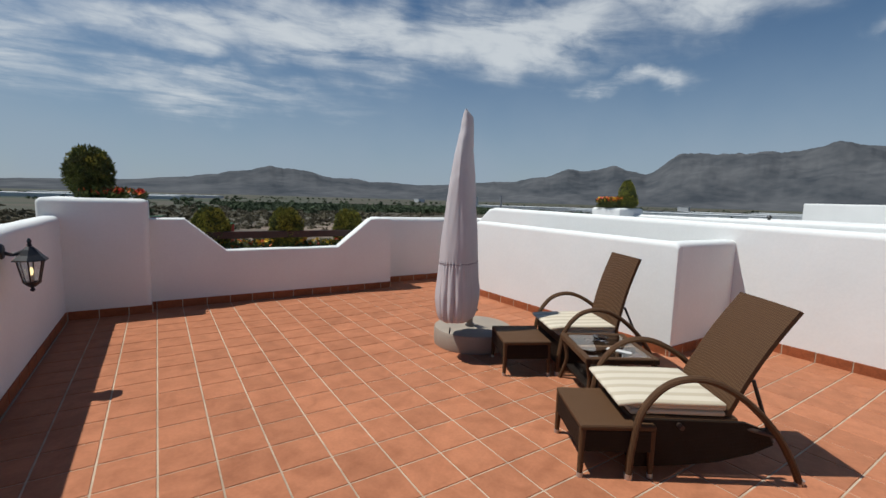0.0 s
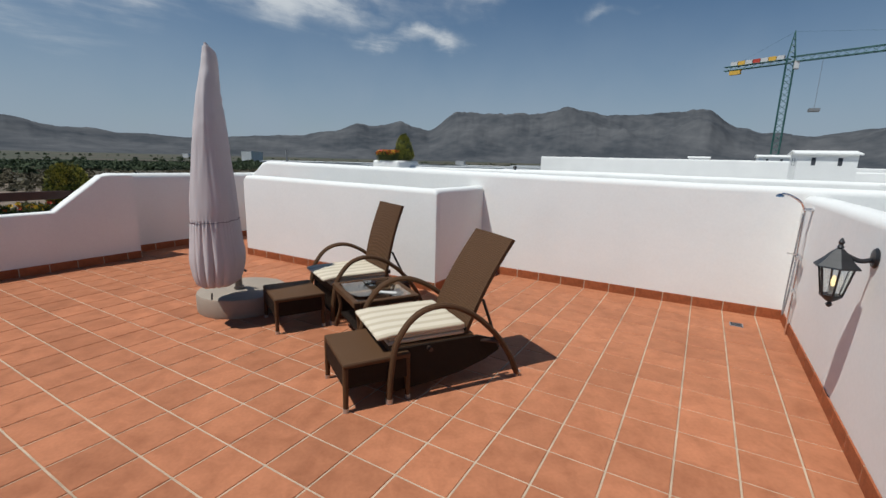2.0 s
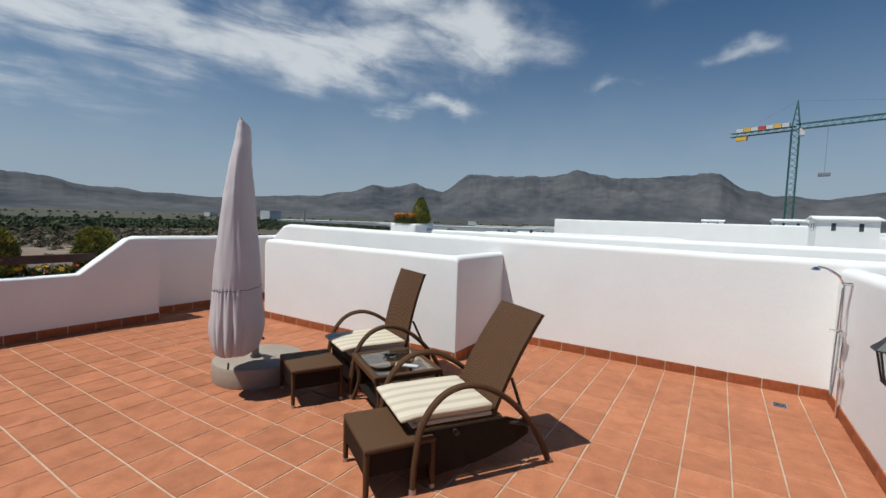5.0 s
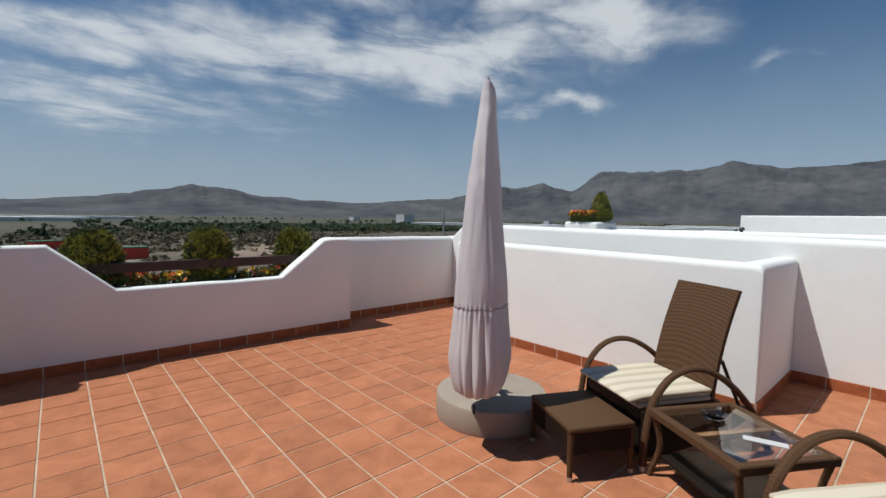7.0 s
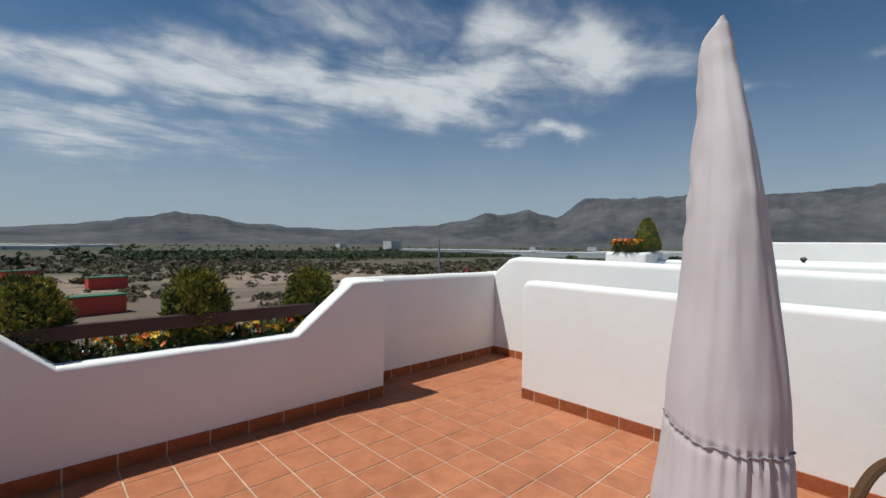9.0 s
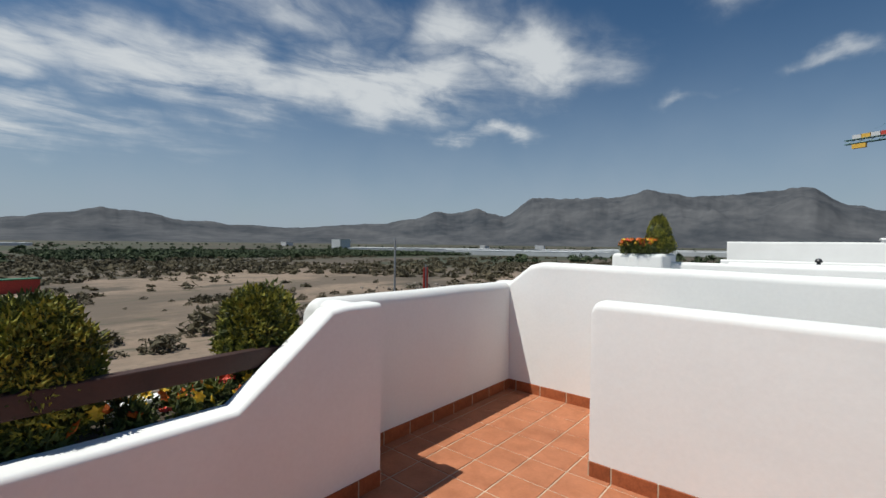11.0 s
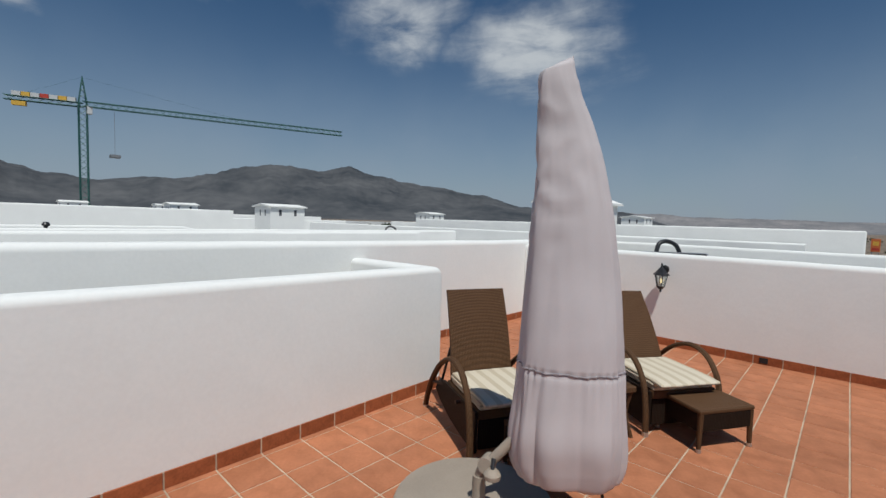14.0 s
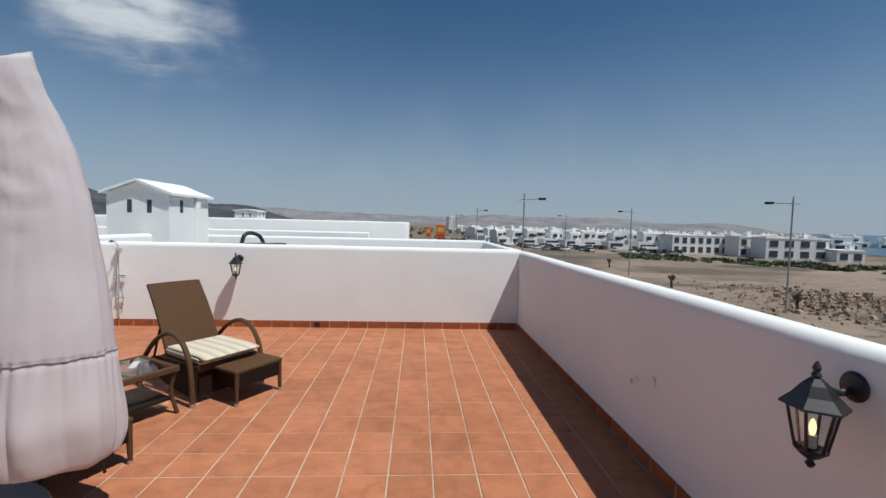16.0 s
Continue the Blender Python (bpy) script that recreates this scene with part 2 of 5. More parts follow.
M_FILLER = mat("grey_wall_filler", (0.70, 0.69, 0.665), 0.95, var=0.08, scale=14, fine=90, bump=0.2, spec=0.1)
M_GLASSHOUSE = mat("white_plastic_sheet", (0.62, 0.63, 0.63), 0.6, var=0.1, scale=0.05, fine=0.5, bump=0)
M_RUBBLE = mat("rubble_stone", (0.33, 0.24, 0.175), 0.95, var=0.3, scale=1, fine=10, bump=0.4)


def stained(m, scale, lo, hi, dark):
    """Weathering that runs on from tile to tile."""
    nt = m.node_tree
    N, L = nt.nodes.new, nt.links.new
    b = nt.nodes["Principled BSDF"]
    base = b.inputs["Base Color"].links[0].from_socket
    geo, n, r, mx = N("ShaderNodeNewGeometry"), N("ShaderNodeTexNoise"), N("ShaderNodeMapRange"), N("ShaderNodeMixRGB")
    n.inputs["Scale"].default_value, n.inputs["Detail"].default_value, n.inputs["Roughness"].default_value, n.inputs["Distortion"].default_value = scale, 7, 0.62, 0.7
    L(geo.outputs["Position"], n.inputs["Vector"])
    r.inputs[1].default_value, r.inputs[2].default_value, r.inputs[4].default_value = lo, hi, dark
    L(n.outputs[0], r.inputs[0])
    mx.blend_type = "MULTIPLY"
    L(r.outputs[0], mx.inputs[0])
    L(base, mx.inputs[1])
    mx.inputs[2].default_value = (0.42, 0.34, 0.30, 1)
    L(mx.outputs[0], b.inputs["Base Color"])


stained(M_TILE, 5.5, 0.42, 0.78, 0.42)
stained(M_TILE, 0.9, 0.50, 0.80, 0.36)
stained(M_GROUT, 0.9, 0.46, 0.76, 0.6)


def glass_mat(name, tint=(0.9, 0.95, 0.95), rough=0.02):
    m = bpy.data.materials.new(name)
    m.use_nodes = True
    b = m.node_tree.nodes["Principled BSDF"]
    b.inputs["Base Color"].default_value = (*tint, 1)
    b.inputs["Roughness"].default_value, b.inputs["Transmission Weight"].default_value, b.inputs["IOR"].default_value = rough, 1.0, 1.45
    return m


def lamp_mat(name, color, power):
    m = bpy.data.materials.new(name)
    m.use_nodes = True
    b = m.node_tree.nodes["Principled BSDF"]
    b.inputs["Base Color"].default_value = (0.9, 0.8, 0.6, 1)
    b.inputs["Emission Color"].default_value, b.inputs["Emission Strength"].default_value = (*color, 1), power
    return m


M_GLASS = glass_mat("clear_glass")
M_BULB = lamp_mat("warm_bulb", (1.0, 0.72, 0.35), 1.6)


def ground_mat():
    """Dry river plain: sand, scrub patches, tilled fields."""
    m = mat("dry_plain", (0.245, 0.182, 0.130), 0.95, var=0.18, scale=0.03, fine=0.6, bump=0.4, dist=0.3)
    nt = m.node_tree
    N, L = nt.nodes.new, nt.links.new
    b = nt.nodes["Principled BSDF"]
    base = b.inputs["Base Color"].links[0].from_socket
    co = N("ShaderNodeTexCoord")
    mp = N("ShaderNodeMapping")
    mp.inputs["Scale"].default_value = (1, 1.8, 1)
    L(co.outputs["Object"], mp.inputs["Vector"])

    def patch(scale, lo, hi, colour, base, seed):
        n = N("ShaderNodeTexNoise")
        n.noise_dimensions = "4D"
        n.inputs["W"].default_value = seed
        n.inputs["Scale"].default_value, n.inputs["Detail"].default_value, n.inputs["Roughness"].default_value = scale, 7, 0.6
        L(mp.outputs[0], n.inputs["Vector"])
        r = N("ShaderNodeMapRange")
        r.inputs[1].default_value, r.inputs[2].default_value = lo, hi
        L(n.outputs[0], r.inputs[0])
        mx = N("ShaderNodeMixRGB")
        L(r.outputs[0], mx.inputs[0])
        L(base, mx.inputs[1])
        mx.inputs[2].default_value = (*colour, 1)
        return mx.outputs[0]

    c = patch(0.016, 0.50, 0.56, (0.120, 0.092, 0.066), base, 1.0)
    c = patch(0.045, 0.54, 0.60, (0.090, 0.071, 0.050), c, 3.0)
    c = patch(0.35, 0.55, 0.66, (0.085, 0.075, 0.047), c, 5.0)
    c = patch(1.6, 0.58, 0.70, (0.11, 0.095, 0.07), c, 8.0)
    # beyond the river bed the plain is scrub and fields
    sep = N("ShaderNodeSeparateXYZ")
    L(co.outputs["Object"], sep.inputs[0])
    far = N("ShaderNodeVectorMath")
    far.operation = "LENGTH"
    L(co.outputs["Object"], far.inputs[0])
    edge = N("ShaderNodeTexNoise")
    edge.inputs["Scale"].default_value = 0.012
    L(co.outputs["Object"], edge.inputs["Vector"])
    add = N("ShaderNodeMath")
    add.operation = "MULTIPLY_ADD"
    L(edge.outputs[0], add.inputs[0])
    add.inputs[1].default_value = 120
    L(far.outputs["Value"], add.inputs[2])
    r = N("ShaderNodeMapRange")
    r.inputs[1].default_value, r.inputs[2].default_value = 190, 230
    L(add.outputs[0], r.inputs[0])
    south = N("ShaderNodeMapRange")
    south.inputs[1].default_value, south.inputs[2].default_value = -60, 10
    L(sep.outputs[1], south.inputs[0])
    both = N("ShaderNodeMath")
    both.operation = "MULTIPLY"
    L(r.outputs[0], both.inputs[0])
    L(south.outputs[0], both.inputs[1])
    fields = N("ShaderNodeTexVoronoi")
    fields.inputs["Scale"].default_value = 0.009
    L(mp.outputs[0], fields.inputs["Vector"])
    fr = N("ShaderNodeValToRGB")
    fr.color_ramp.elements[0].color, fr.color_ramp.elements[1].color = (0.035, 0.046, 0.022, 1), (0.085, 0.066, 0.046, 1)
    fs = N("ShaderNodeSeparateXYZ")
    L(fields.outputs["Color"], fs.inputs[0])
    L(fs.outputs[0], fr.inputs[0])
    mx = N("ShaderNodeMixRGB")
    L(both.outputs[0], mx.inputs[0])
    L(c, mx.inputs[1])
    L(fr.outputs[0], mx.inputs[2])
    L(mx.outputs[0], b.inputs["Base Color"])
    return m


M_GROUND = ground_mat()


# ---- shape helpers ----
def finish(bm, name, material, smooth=False):
    me = bpy.data.meshes.new(name)
    bmesh.ops.recalc_face_normals(bm, faces=bm.faces)
    bm.to_mesh(me)
    bm.free()
    me.materials.append(material)
    if smooth:
        me.polygons.foreach_set("use_smooth", [True] * len(me.polygons))
        me.set_sharp_from_angle(angle=radians(38))
    return me


def part(name, bm, material, parent=None, label="", smooth=False):
    """One mesh object, a part of its thing."""
    ob = new(name, finish(bm, name, material, smooth))
    ob.parent = parent
    return tagged(ob, label)


def thing(name, label, category, at=(0, 0, 0), turn=0.0, group="", kind=""):
    """An empty at a thing's base, to hold its parts."""
    ob = new(name)
    ob.empty_display_size = 0.1
    ob.matrix_world = pose(*at, 0, 0, turn)
    return tagged(ob, label, category, group, kind)


def structure(name, bm, material, label, category, smooth=False):
    ob = new(name, finish(bm, name, material, smooth))
    return tagged(ob, label, category, kind="structure")


def box(x0, x1, y0, y1, z0, z1, bevel=0.0, seg=2, bm=None):
    bm = bm or bmesh.new()
    m = Matrix.Translation(((x0 + x1) / 2, (y0 + y1) / 2, (z0 + z1) / 2)) @ Matrix.Diagonal((x1 - x0, y1 - y0, z1 - z0, 1))
    made = bmesh.ops.create_cube(bm, size=1, matrix=m)["verts"]
    if bevel:
        edges = list({e for v in made for e in v.link_edges})
        bmesh.ops.bevel(bm, geom=edges, offset=bevel, segments=seg, affect="EDGES", profile=0.5)
    return bm


def rod(a, b, r, n=10, r2=None, bm=None):
    bm = bm or bmesh.new()
    a, b = Vector(a), Vector(b)
    m = Matrix.Translation((a + b) / 2) @ (b - a).to_track_quat("Z", "Y").to_matrix().to_4x4()
    bmesh.ops.create_cone(bm, cap_ends=True, segments=n, radius1=r, radius2=r if r2 is None else r2, depth=(b - a).length, matrix=m)
    return bm


def lathe(profile, n=24, at=(0, 0, 0), bm=None):
    """A turned body from (radius, height) pairs."""
    bm = bm or bmesh.new()
    rings = []
    for r, z in profile:
        rings.append([bm.verts.new((at[0] + r * math.cos(2 * math.pi * k / n), at[1] + r * math.sin(2 * math.pi * k / n), at[2] + z)) for k in range(n)])
    for a, b in zip(rings, rings[1:]):
        for k in range(n):
            bm.faces.new((a[k], a[(k + 1) % n], b[(k + 1) % n], b[k]))
    bm.faces.new(rings[0][::-1])
    bm.faces.new(rings[-1])
    return bm


def tube(points, rx, ry=None, n=10, bm=None):
    """A bent bar of oval section along points."""
    bm = bm or bmesh.new()
    ry = ry or rx
    pts = [Vector(p) for p in points]
    side0 = None
    rings = []
    for k, p in enumerate(pts):
        d = (pts[min(k + 1, len(pts) - 1)] - pts[max(k - 1, 0)]).normalized()
        if side0 is None:
            side0 = d.cross(Vector((0, 0, 1)))
            if side0.length < 1e-3:
                side0 = d.cross(Vector((1, 0, 0)))
        side = (side0 - d * side0.dot(d)).normalized()
        side0 = side
        up = side.cross(d)
        rings.append([bm.verts.new(p + side * rx * math.cos(2 * math.pi * j / n) + up * ry * math.sin(2 * math.pi * j / n)) for j in range(n)])
    for a, b in zip(rings, rings[1:]):
        for j in range(n):
            bm.faces.new((a[j], a[(j + 1) % n], b[(j + 1) % n], b[j]))
    bm.faces.new(rings[0][::-1])
    bm.faces.new(rings[-1])
    return bm


def curve(points, steps=24):
    """A smooth line through points (Catmull-Rom)."""
    p = [Vector(v) for v in points]
    p = [2 * p[0] - p[1]] + p + [2 * p[-1] - p[-2]]
    out = []
    for k in range(1, len(p) - 2):
        for s in range(steps):
            t = s / steps
            out.append(0.5 * (2 * p[k] + (p[k + 1] - p[k - 1]) * t + (2 * p[k - 1] - 5 * p[k] + 4 * p[k + 1] - p[k + 2]) * t * t + (3 * p[k] - p[k - 1] - 3 * p[k + 1] + p[k + 2]) * t ** 3))
    out.append(p[-2])
    return out


def parapet(outline, x0, y0, x1, y1, thick, round_=0.07, step=0.35, ends=()):
    """A plastered wall from (x0, y0) to (x1, y1), its thickness to the left of that way. outline: (distance along, height of the top).
    The crest is rounded and slightly wavy, as trowelled by hand."""
    a, b = Vector((x0, y0, 0)), Vector((x1, y1, 0))
    length = (b - a).length
    d = (b - a) / length
    n = Vector((-d.y, d.x, 0))
    stations = sorted({0.0, length, *[s for s, _ in outline if 0 <= s <= length], *[k * step for k in range(1, int(length / step) + 1)]})
    stations = [s for k, s in enumerate(stations) if k == 0 or s - stations[k - 1] > 0.012]
    # rounded ends: the crest falls in a quarter circle
    fall = {}
    for e in ends:
        stations = [s for s in stations if abs(s - e * length) > round_ * 1.2]
        for k in range(7):
            g = k * math.pi / 12
            s = abs(e * length - round_ * (1 - math.sin(g)))
            fall[s] = round_ * (1 - math.cos(g))
    stations = sorted({*stations, *fall})

    def top(s):
        for (s0, h0), (s1, h1) in zip(outline, outline[1:]):
            if s0 <= s <= s1:
                return h0 + (h1 - h0) * (s - s0) / max(s1 - s0, 1e-6)
        return outline[-1][1] if s > outline[-1][0] else outline[0][1]

    bm = bmesh.new()
    r = min(round_, thick / 2 - 0.002)
    section = [(0, 0.0)] + [(r - r * math.cos(k * math.pi / 10), -r + r * math.sin(k * math.pi / 10)) for k in range(6)]
    section += [(thick - r + r * math.sin(k * math.pi / 10), -r + r * math.cos(k * math.pi / 10)) for k in range(6)] + [(thick, 0.0)]
    rings = []
    for k, s in enumerate(stations):
        z = top(s) - fall.get(s, 0.0)
        p = a + d * s
        ring = []
        wob = 0.006 * noise.noise(p * 1.7 + Vector((0, 0, 3))) if 0 < k < len(stations) - 1 and s not in fall else 0
        for j, (o, dz) in enumerate(section):
            low = j in (0, len(section) - 1)
            ring.append(bm.verts.new(p + n * (o + (0 if low else wob)) + Vector((0, 0, -0.02 if low else z + dz + wob))))
        rings.append(ring)
    for u, v in zip(rings, rings[1:]):
        for j in range(len(section) - 1):
            bm.faces.new((u[j], v[j], v[j + 1], u[j + 1]))
    bm.faces.new(rings[0])
    bm.faces.new(rings[-1][::-1])
    return bm


# ---- the terrace: floor, parapets, skirting ----
PITCH = 0.31
GX, GY = 4.15, 2.075
EAST, WEST, SOUTH, NORTH, NORTH2 = 7.05, 0.10, -0.02, 8.25, 8.69
floor = structure("floor", box(WEST - 0.1, EAST + 0.1, SOUTH - 0.1, NORTH2 + 0.1, -0.12, -0.003), M_GROUT, "cream grout bed under square terracotta terrace tiles", "floor")



def white_wall(name, outline, x0, y0, x1, y1, thick, round_=0.07, label="white plastered parapet wall with rounded crest", ends=()):
    return structure(name, parapet(outline, x0, y0, x1, y1, thick, round_, ends=ends), M_WHITE, label, "wall", smooth=True)


walls = {}
walls["west"] = white_wall("wall_west", [(0, 1.315)], WEST, -4.2, WEST, 8.15, 0.2)
walls["south"] = white_wall("wall_south", [(0, 1.34), (0.5, 1.35), (8, 1.345)], EAST - 0.003, SOUTH, WEST + 0.003, SOUTH, 0.2)
dip = [(0, 1.27), (0.42, 1.27), (0.95, 0.80), (2.67, 0.795), (3.26, 1.265), (3.36, 1.275), (4, 1.275)]
walls["north"] = white_wall("wall_north", dip, 1.0, NORTH, 4.655, NORTH, 0.2, 0.035, "white plastered parapet with a sloping dip for the flower trough")
walls["step"] = white_wall("wall_step", [(0, 1.27)], 4.652, NORTH + 0.204, 4.652, NORTH2 - 0.004, 0.22, 0.09)
walls["alcove"] = white_wall("wall_alcove", [(0, 1.275), (3, 1.25)], 4.44, NORTH2, EAST - 0.003, NORTH2, 0.2, 0.09, ends=(0,))
walls["east"] = white_wall("wall_east", [(0, 1.25), (0.20, 1.26), (0.46, 1.46), (0.6, 1.495), (8, 1.42), (12, 1.42)], EAST, 8.9, EAST, -1.80, 0.26)
BX, BY0, BY1, BTOP = 5.76, 3.59, 7.2, 1.255
walls["block_west"] = white_wall("wall_well_west", [(0, BTOP + 0.03), (3.55, BTOP), (4, BTOP)], BX, BY1, BX, BY0 + 0.002, 0.22, 0.06, "low white plastered wall round a light well", (0, 1))
walls["block_south"] = white_wall("wall_well_south", [(0, BTOP), (2, BTOP - 0.01)], BX + 0.075, BY0, EAST - 0.003, BY0, 0.22, 0.06, "low white plastered wall round a light well")
walls["block_north"] = white_wall("wall_well_north", [(0, 0.95)], EAST - 0.003, BY1 - 0.002, BX + 0.222, BY1 - 0.002, 0.22, 0.06, "low white plastered wall round a light well")

# corner planter pillar with a hollow top
PX0, PX1, PY = -0.12, 1.0, 8.06
pillar = structure("wall_pillar", box(PX0, PX1, PY, 9.1, -0.02, 1.53, 0.07, 5), M_WHITE, "tall white plastered corner pillar with a plant bed on top", "pillar", smooth=True)

# skirting tiles
skirt_mesh = finish(box(-0.149, 0.149, 0, 0.012, 0.0, 0.112, 0.003, 1), "skirting_tile", M_SKIRT)


def skirting(wall, x0, y0, x1, y1, phase):
    """Skirting tiles along a wall's foot, in line with the floor's joints; the room lies to the right of the way."""
    a, b = Vector((x0, y0, 0)), Vector((x1, y1, 0))
    length, d = (b - a).length, (b - a).normalized()
    turn = math.degrees(math.atan2(d.y, d.x)) + 180
    bed = part("skirting_joint", box(0, length, -0.009, 0.004, 0.0, 0.109), M_GROUT, wall, "cream mortar joints")
    bed.matrix_world = pose(x0, y0, 0, 0, 0, turn - 180)
    s = phase
    while s < length:
        lo, hi = max(s, 0.0), min(s + PITCH, length)
        if hi - lo > 0.03:
            ob = new("skirting_tile", skirt_mesh)
            ob.parent = wall
            ob.matrix_world = pose(*(a + d * (lo + hi) / 2), 0, 0, turn) @ Matrix.Diagonal(((hi - lo - 0.010) / 0.298, 1, 1, 1))
        s += PITCH


def joint_phase(start, sign, origin):
    """The distance from start to the last floor joint before it, going along sign."""
    off = ((start - origin) * sign) % PITCH
    return -off


def skirt_x(wall, y, x0, x1):
    skirting(wall, x0, y, x1, y, joint_phase(x0, 1 if x1 > x0 else -1, GX))


def skirt_y(wall, x, y0, y1):
    skirting(wall, x, y0, x, y1, joint_phase(y0, 1 if y1 > y0 else -1, GY))


# ---- the gabled stair tower next door ----
def tower(name, x0, x1, y0, y1, eave, apex, base=0.0, slots=True):
    t = thing(name, "white plastered stair tower with gabled roof and narrow slots", "building", ((x0 + x1) / 2, (y0 + y1) / 2, base))
    cx, cy = (x0 + x1) / 2, (y0 + y1) / 2
    w, l = (x1 - x0) / 2, (y1 - y0) / 2
    e, a = eave - base, apex - base
    bm = bmesh.new()
    ring = [(-w, 0), (w, 0), (w, e), (0, a), (-w, e)]
    f = [bm.verts.new((x, l, z)) for x, z in ring]
    b = [bm.verts.new((x, -l, z)) for x, z in ring]
    bm.faces.new(f)
    bm.faces.new(b[::-1])
    for k in range(5):
        bm.faces.new((f[k], b[k], b[(k + 1) % 5], f[(k + 1) % 5]))
    part("wall", bm, M_WHITE, t)
    o, h = 0.09, 0.06
    bm = bmesh.new()
    slope = (a - e) / w
    ring = [(-w - o, e - o * slope + 0.012), (0, a + 0.012), (w + o, e - o * slope + 0.012), (w + o, e - o * slope + h), (0, a + h), (-w - o, e - o * slope + h)]
    f = [bm.verts.new((x, l + o, z)) for x, z in ring]
    b = [bm.verts.new((x, -l - o, z)) for x, z in ring]
    bm.faces.new(f)
    bm.faces.new(b[::-1])
    for k in range(6):
        bm.faces.new((f[k], b[k], b[(k + 1) % 6], f[(k + 1) % 6]))
    part("roof", bm, M_WHITE, t)
    if slots:
        hh = (e * 0.11 if base < -0.5 else 0.26)
        for x in (-0.22 * w / 0.6, 0.16 * w / 0.6):
            part("slot_opening", box(x - 0.045, x + 0.045, l - 0.1, l + 0.004, e - 0.12 - hh, e - 0.12), M_DARKSLOT, t)
        for y in (l - 0.45, -l + 0.45):
            part("slot_opening", box(-w - 0.004, -w + 0.1, y - 0.06, y + 0.06, e - 0.1 - hh, e - 0.1), M_DARKSLOT, t)
    return t


near_tower = tower("stair_tower", 6.74, 7.94, -3.45, -1.83, 2.21, 2.44, -0.02)
part("pilaster", box(-0.66, -0.55, -0.36, -0.16, 0, 2.2, 0.02), M_WHITE, near_tower)
tagged(near_tower, "white plastered stair tower with low gabled roof and slots")


# ---- neighbouring roofs ----
block = structure("apartment_block", box(-0.09, 60, -42, 8.88, -6.5, -0.13), M_WHITE, "white plastered terrace houses below the roof terraces", "building")
nbr = structure("roof_deck", box(7.4, 60, -42, 8.85, -0.125, -0.04), M_ROOFSLAB, "pale coated flat roof of the neighbouring houses", "roof")
nbr2 = structure("roof_deck_south", box(0.0, 7.35, -42, -0.2, -0.125, -0.04), M_ROOFSLAB, "pale coated flat roof of the neighbouring houses", "roof")
FAR = (
    ("wall_next", 11.55, 8.75, 11.55, -1.7, [(0, 1.2), (0.3, 1.40), (12, 1.40)], 0.26),
    ("wall_next", 14.0, 7.4, 14.0, -6.0, [(0, 1.36), (14, 1.36)], 0.26),
    ("wall_next", 18.6, 8.2, 18.6, 1.0, [(0, 1.3), (6, 1.3), (7.2, 1.02)], 0.26),
    ("wall_next", 26.0, 9.0, 26.0, -2.3, [(0, 1.93), (12, 1.93)], 0.4),
    ("wall_next", 33.0, 6.0, 33.0, -14.0, [(0, 1.5), (20, 1.5)], 0.3),
    ("wall_next", 40.0, 2.0, 40.0, -16.0, [(0, 1.75), (20, 1.75)], 0.3),
    ("wall_next", 8.2, -4.15, 0.03, -4.15, [(0, 1.34), (9, 1.34)], 0.2),
    ("wall_next", 30, -9.0, 3.6, -9.0, [(0, 1.38), (40, 1.38)], 0.25),
    ("wall_next", 32, -18.0, 9.0, -18.0, [(0, 1.55), (40, 1.55)], 0.3),
)
for name, x0, y0, x1, y1, outline, thick in FAR:
    white_wall(name, outline, x0, y0, x1, y1, thick, 0.06, "white plastered parapet of a neighbouring roof terrace")
structure("wall_next", box(2.3, 24, -20.0, -13.3, -0.02, 1.80, 0.06, 3), M_WHITE, "white plastered roof house of a neighbouring terrace", "wall", smooth=True)
for cx, cy, e in ((21.6, -2.6, 2.1), (35.3, -2.6, 2.25), (27.0, -17.7, 2.2), (13.4, -24.0, 2.3), (47.0, 1.5, 2.3), (52, -6, 2.4)):
    t = tower("stair_tower", cx - 0.75, cx + 0.75, cy - 0.8, cy + 0.8, e, e + 0.1, -0.04)
    tagged(t, "small white stair tower on a neighbouring flat roof", group="stair towers of the row")
tagged(near_tower, group="stair towers of the row")

# ---- open country ----
def sheet(name, pts, z, material, label, category):
    bm = bmesh.new()
    bm.faces.new([bm.verts.new((x, y, z)) for x, y in pts])
    return structure(name, bm, material, label, category)


sheet("ground", [(-4800, -4800), (4800, -4800), (4800, 4800), (-4800, 4800)], -6.5, M_GROUND, "dry sandy plain with scrub and fields", "ground")
sheet("water", [(-175, -175), (-3400, -3700), (-4700, -3700), (-4700, 900), (-900, 700), (-260, 260), (-190, 60)], -6.3, M_WATER, "calm blue sea beyond the shore", "sea")

SKYLINE = (
    (-22, 0.3), (-3, 1.1), (3, 1.6), (8, 2.5), (11.5, 3.1), (16, 2.8), (19, 2.3), (24, 1.9), (30, 1.65), (40, 2.2), (46, 3.2), (48.5, 4.1),
    (51, 4.1), (54, 4.4), (57.5, 3.5), (61, 5.6), (65, 5.4), (70, 5.45), (74.4, 6.15), (80, 5.5), (86, 5.8), (89.5, 5.95), (92.3, 4.2), (95, 3.5),
    (99, 3.1), (103, 3.8), (109, 4.2), (115.5, 5.8), (121, 5.5), (124.8, 6.5), (127, 5.6), (133, 4.5), (142, 3.3), (147, 2.1), (157, 1.7),
    (170, 1.2), (184, 1.0), (190, 1.5), (196, 1.2), (204, 1.3), (210, 0.7), (219, 1.0), (223, 0.4),
)


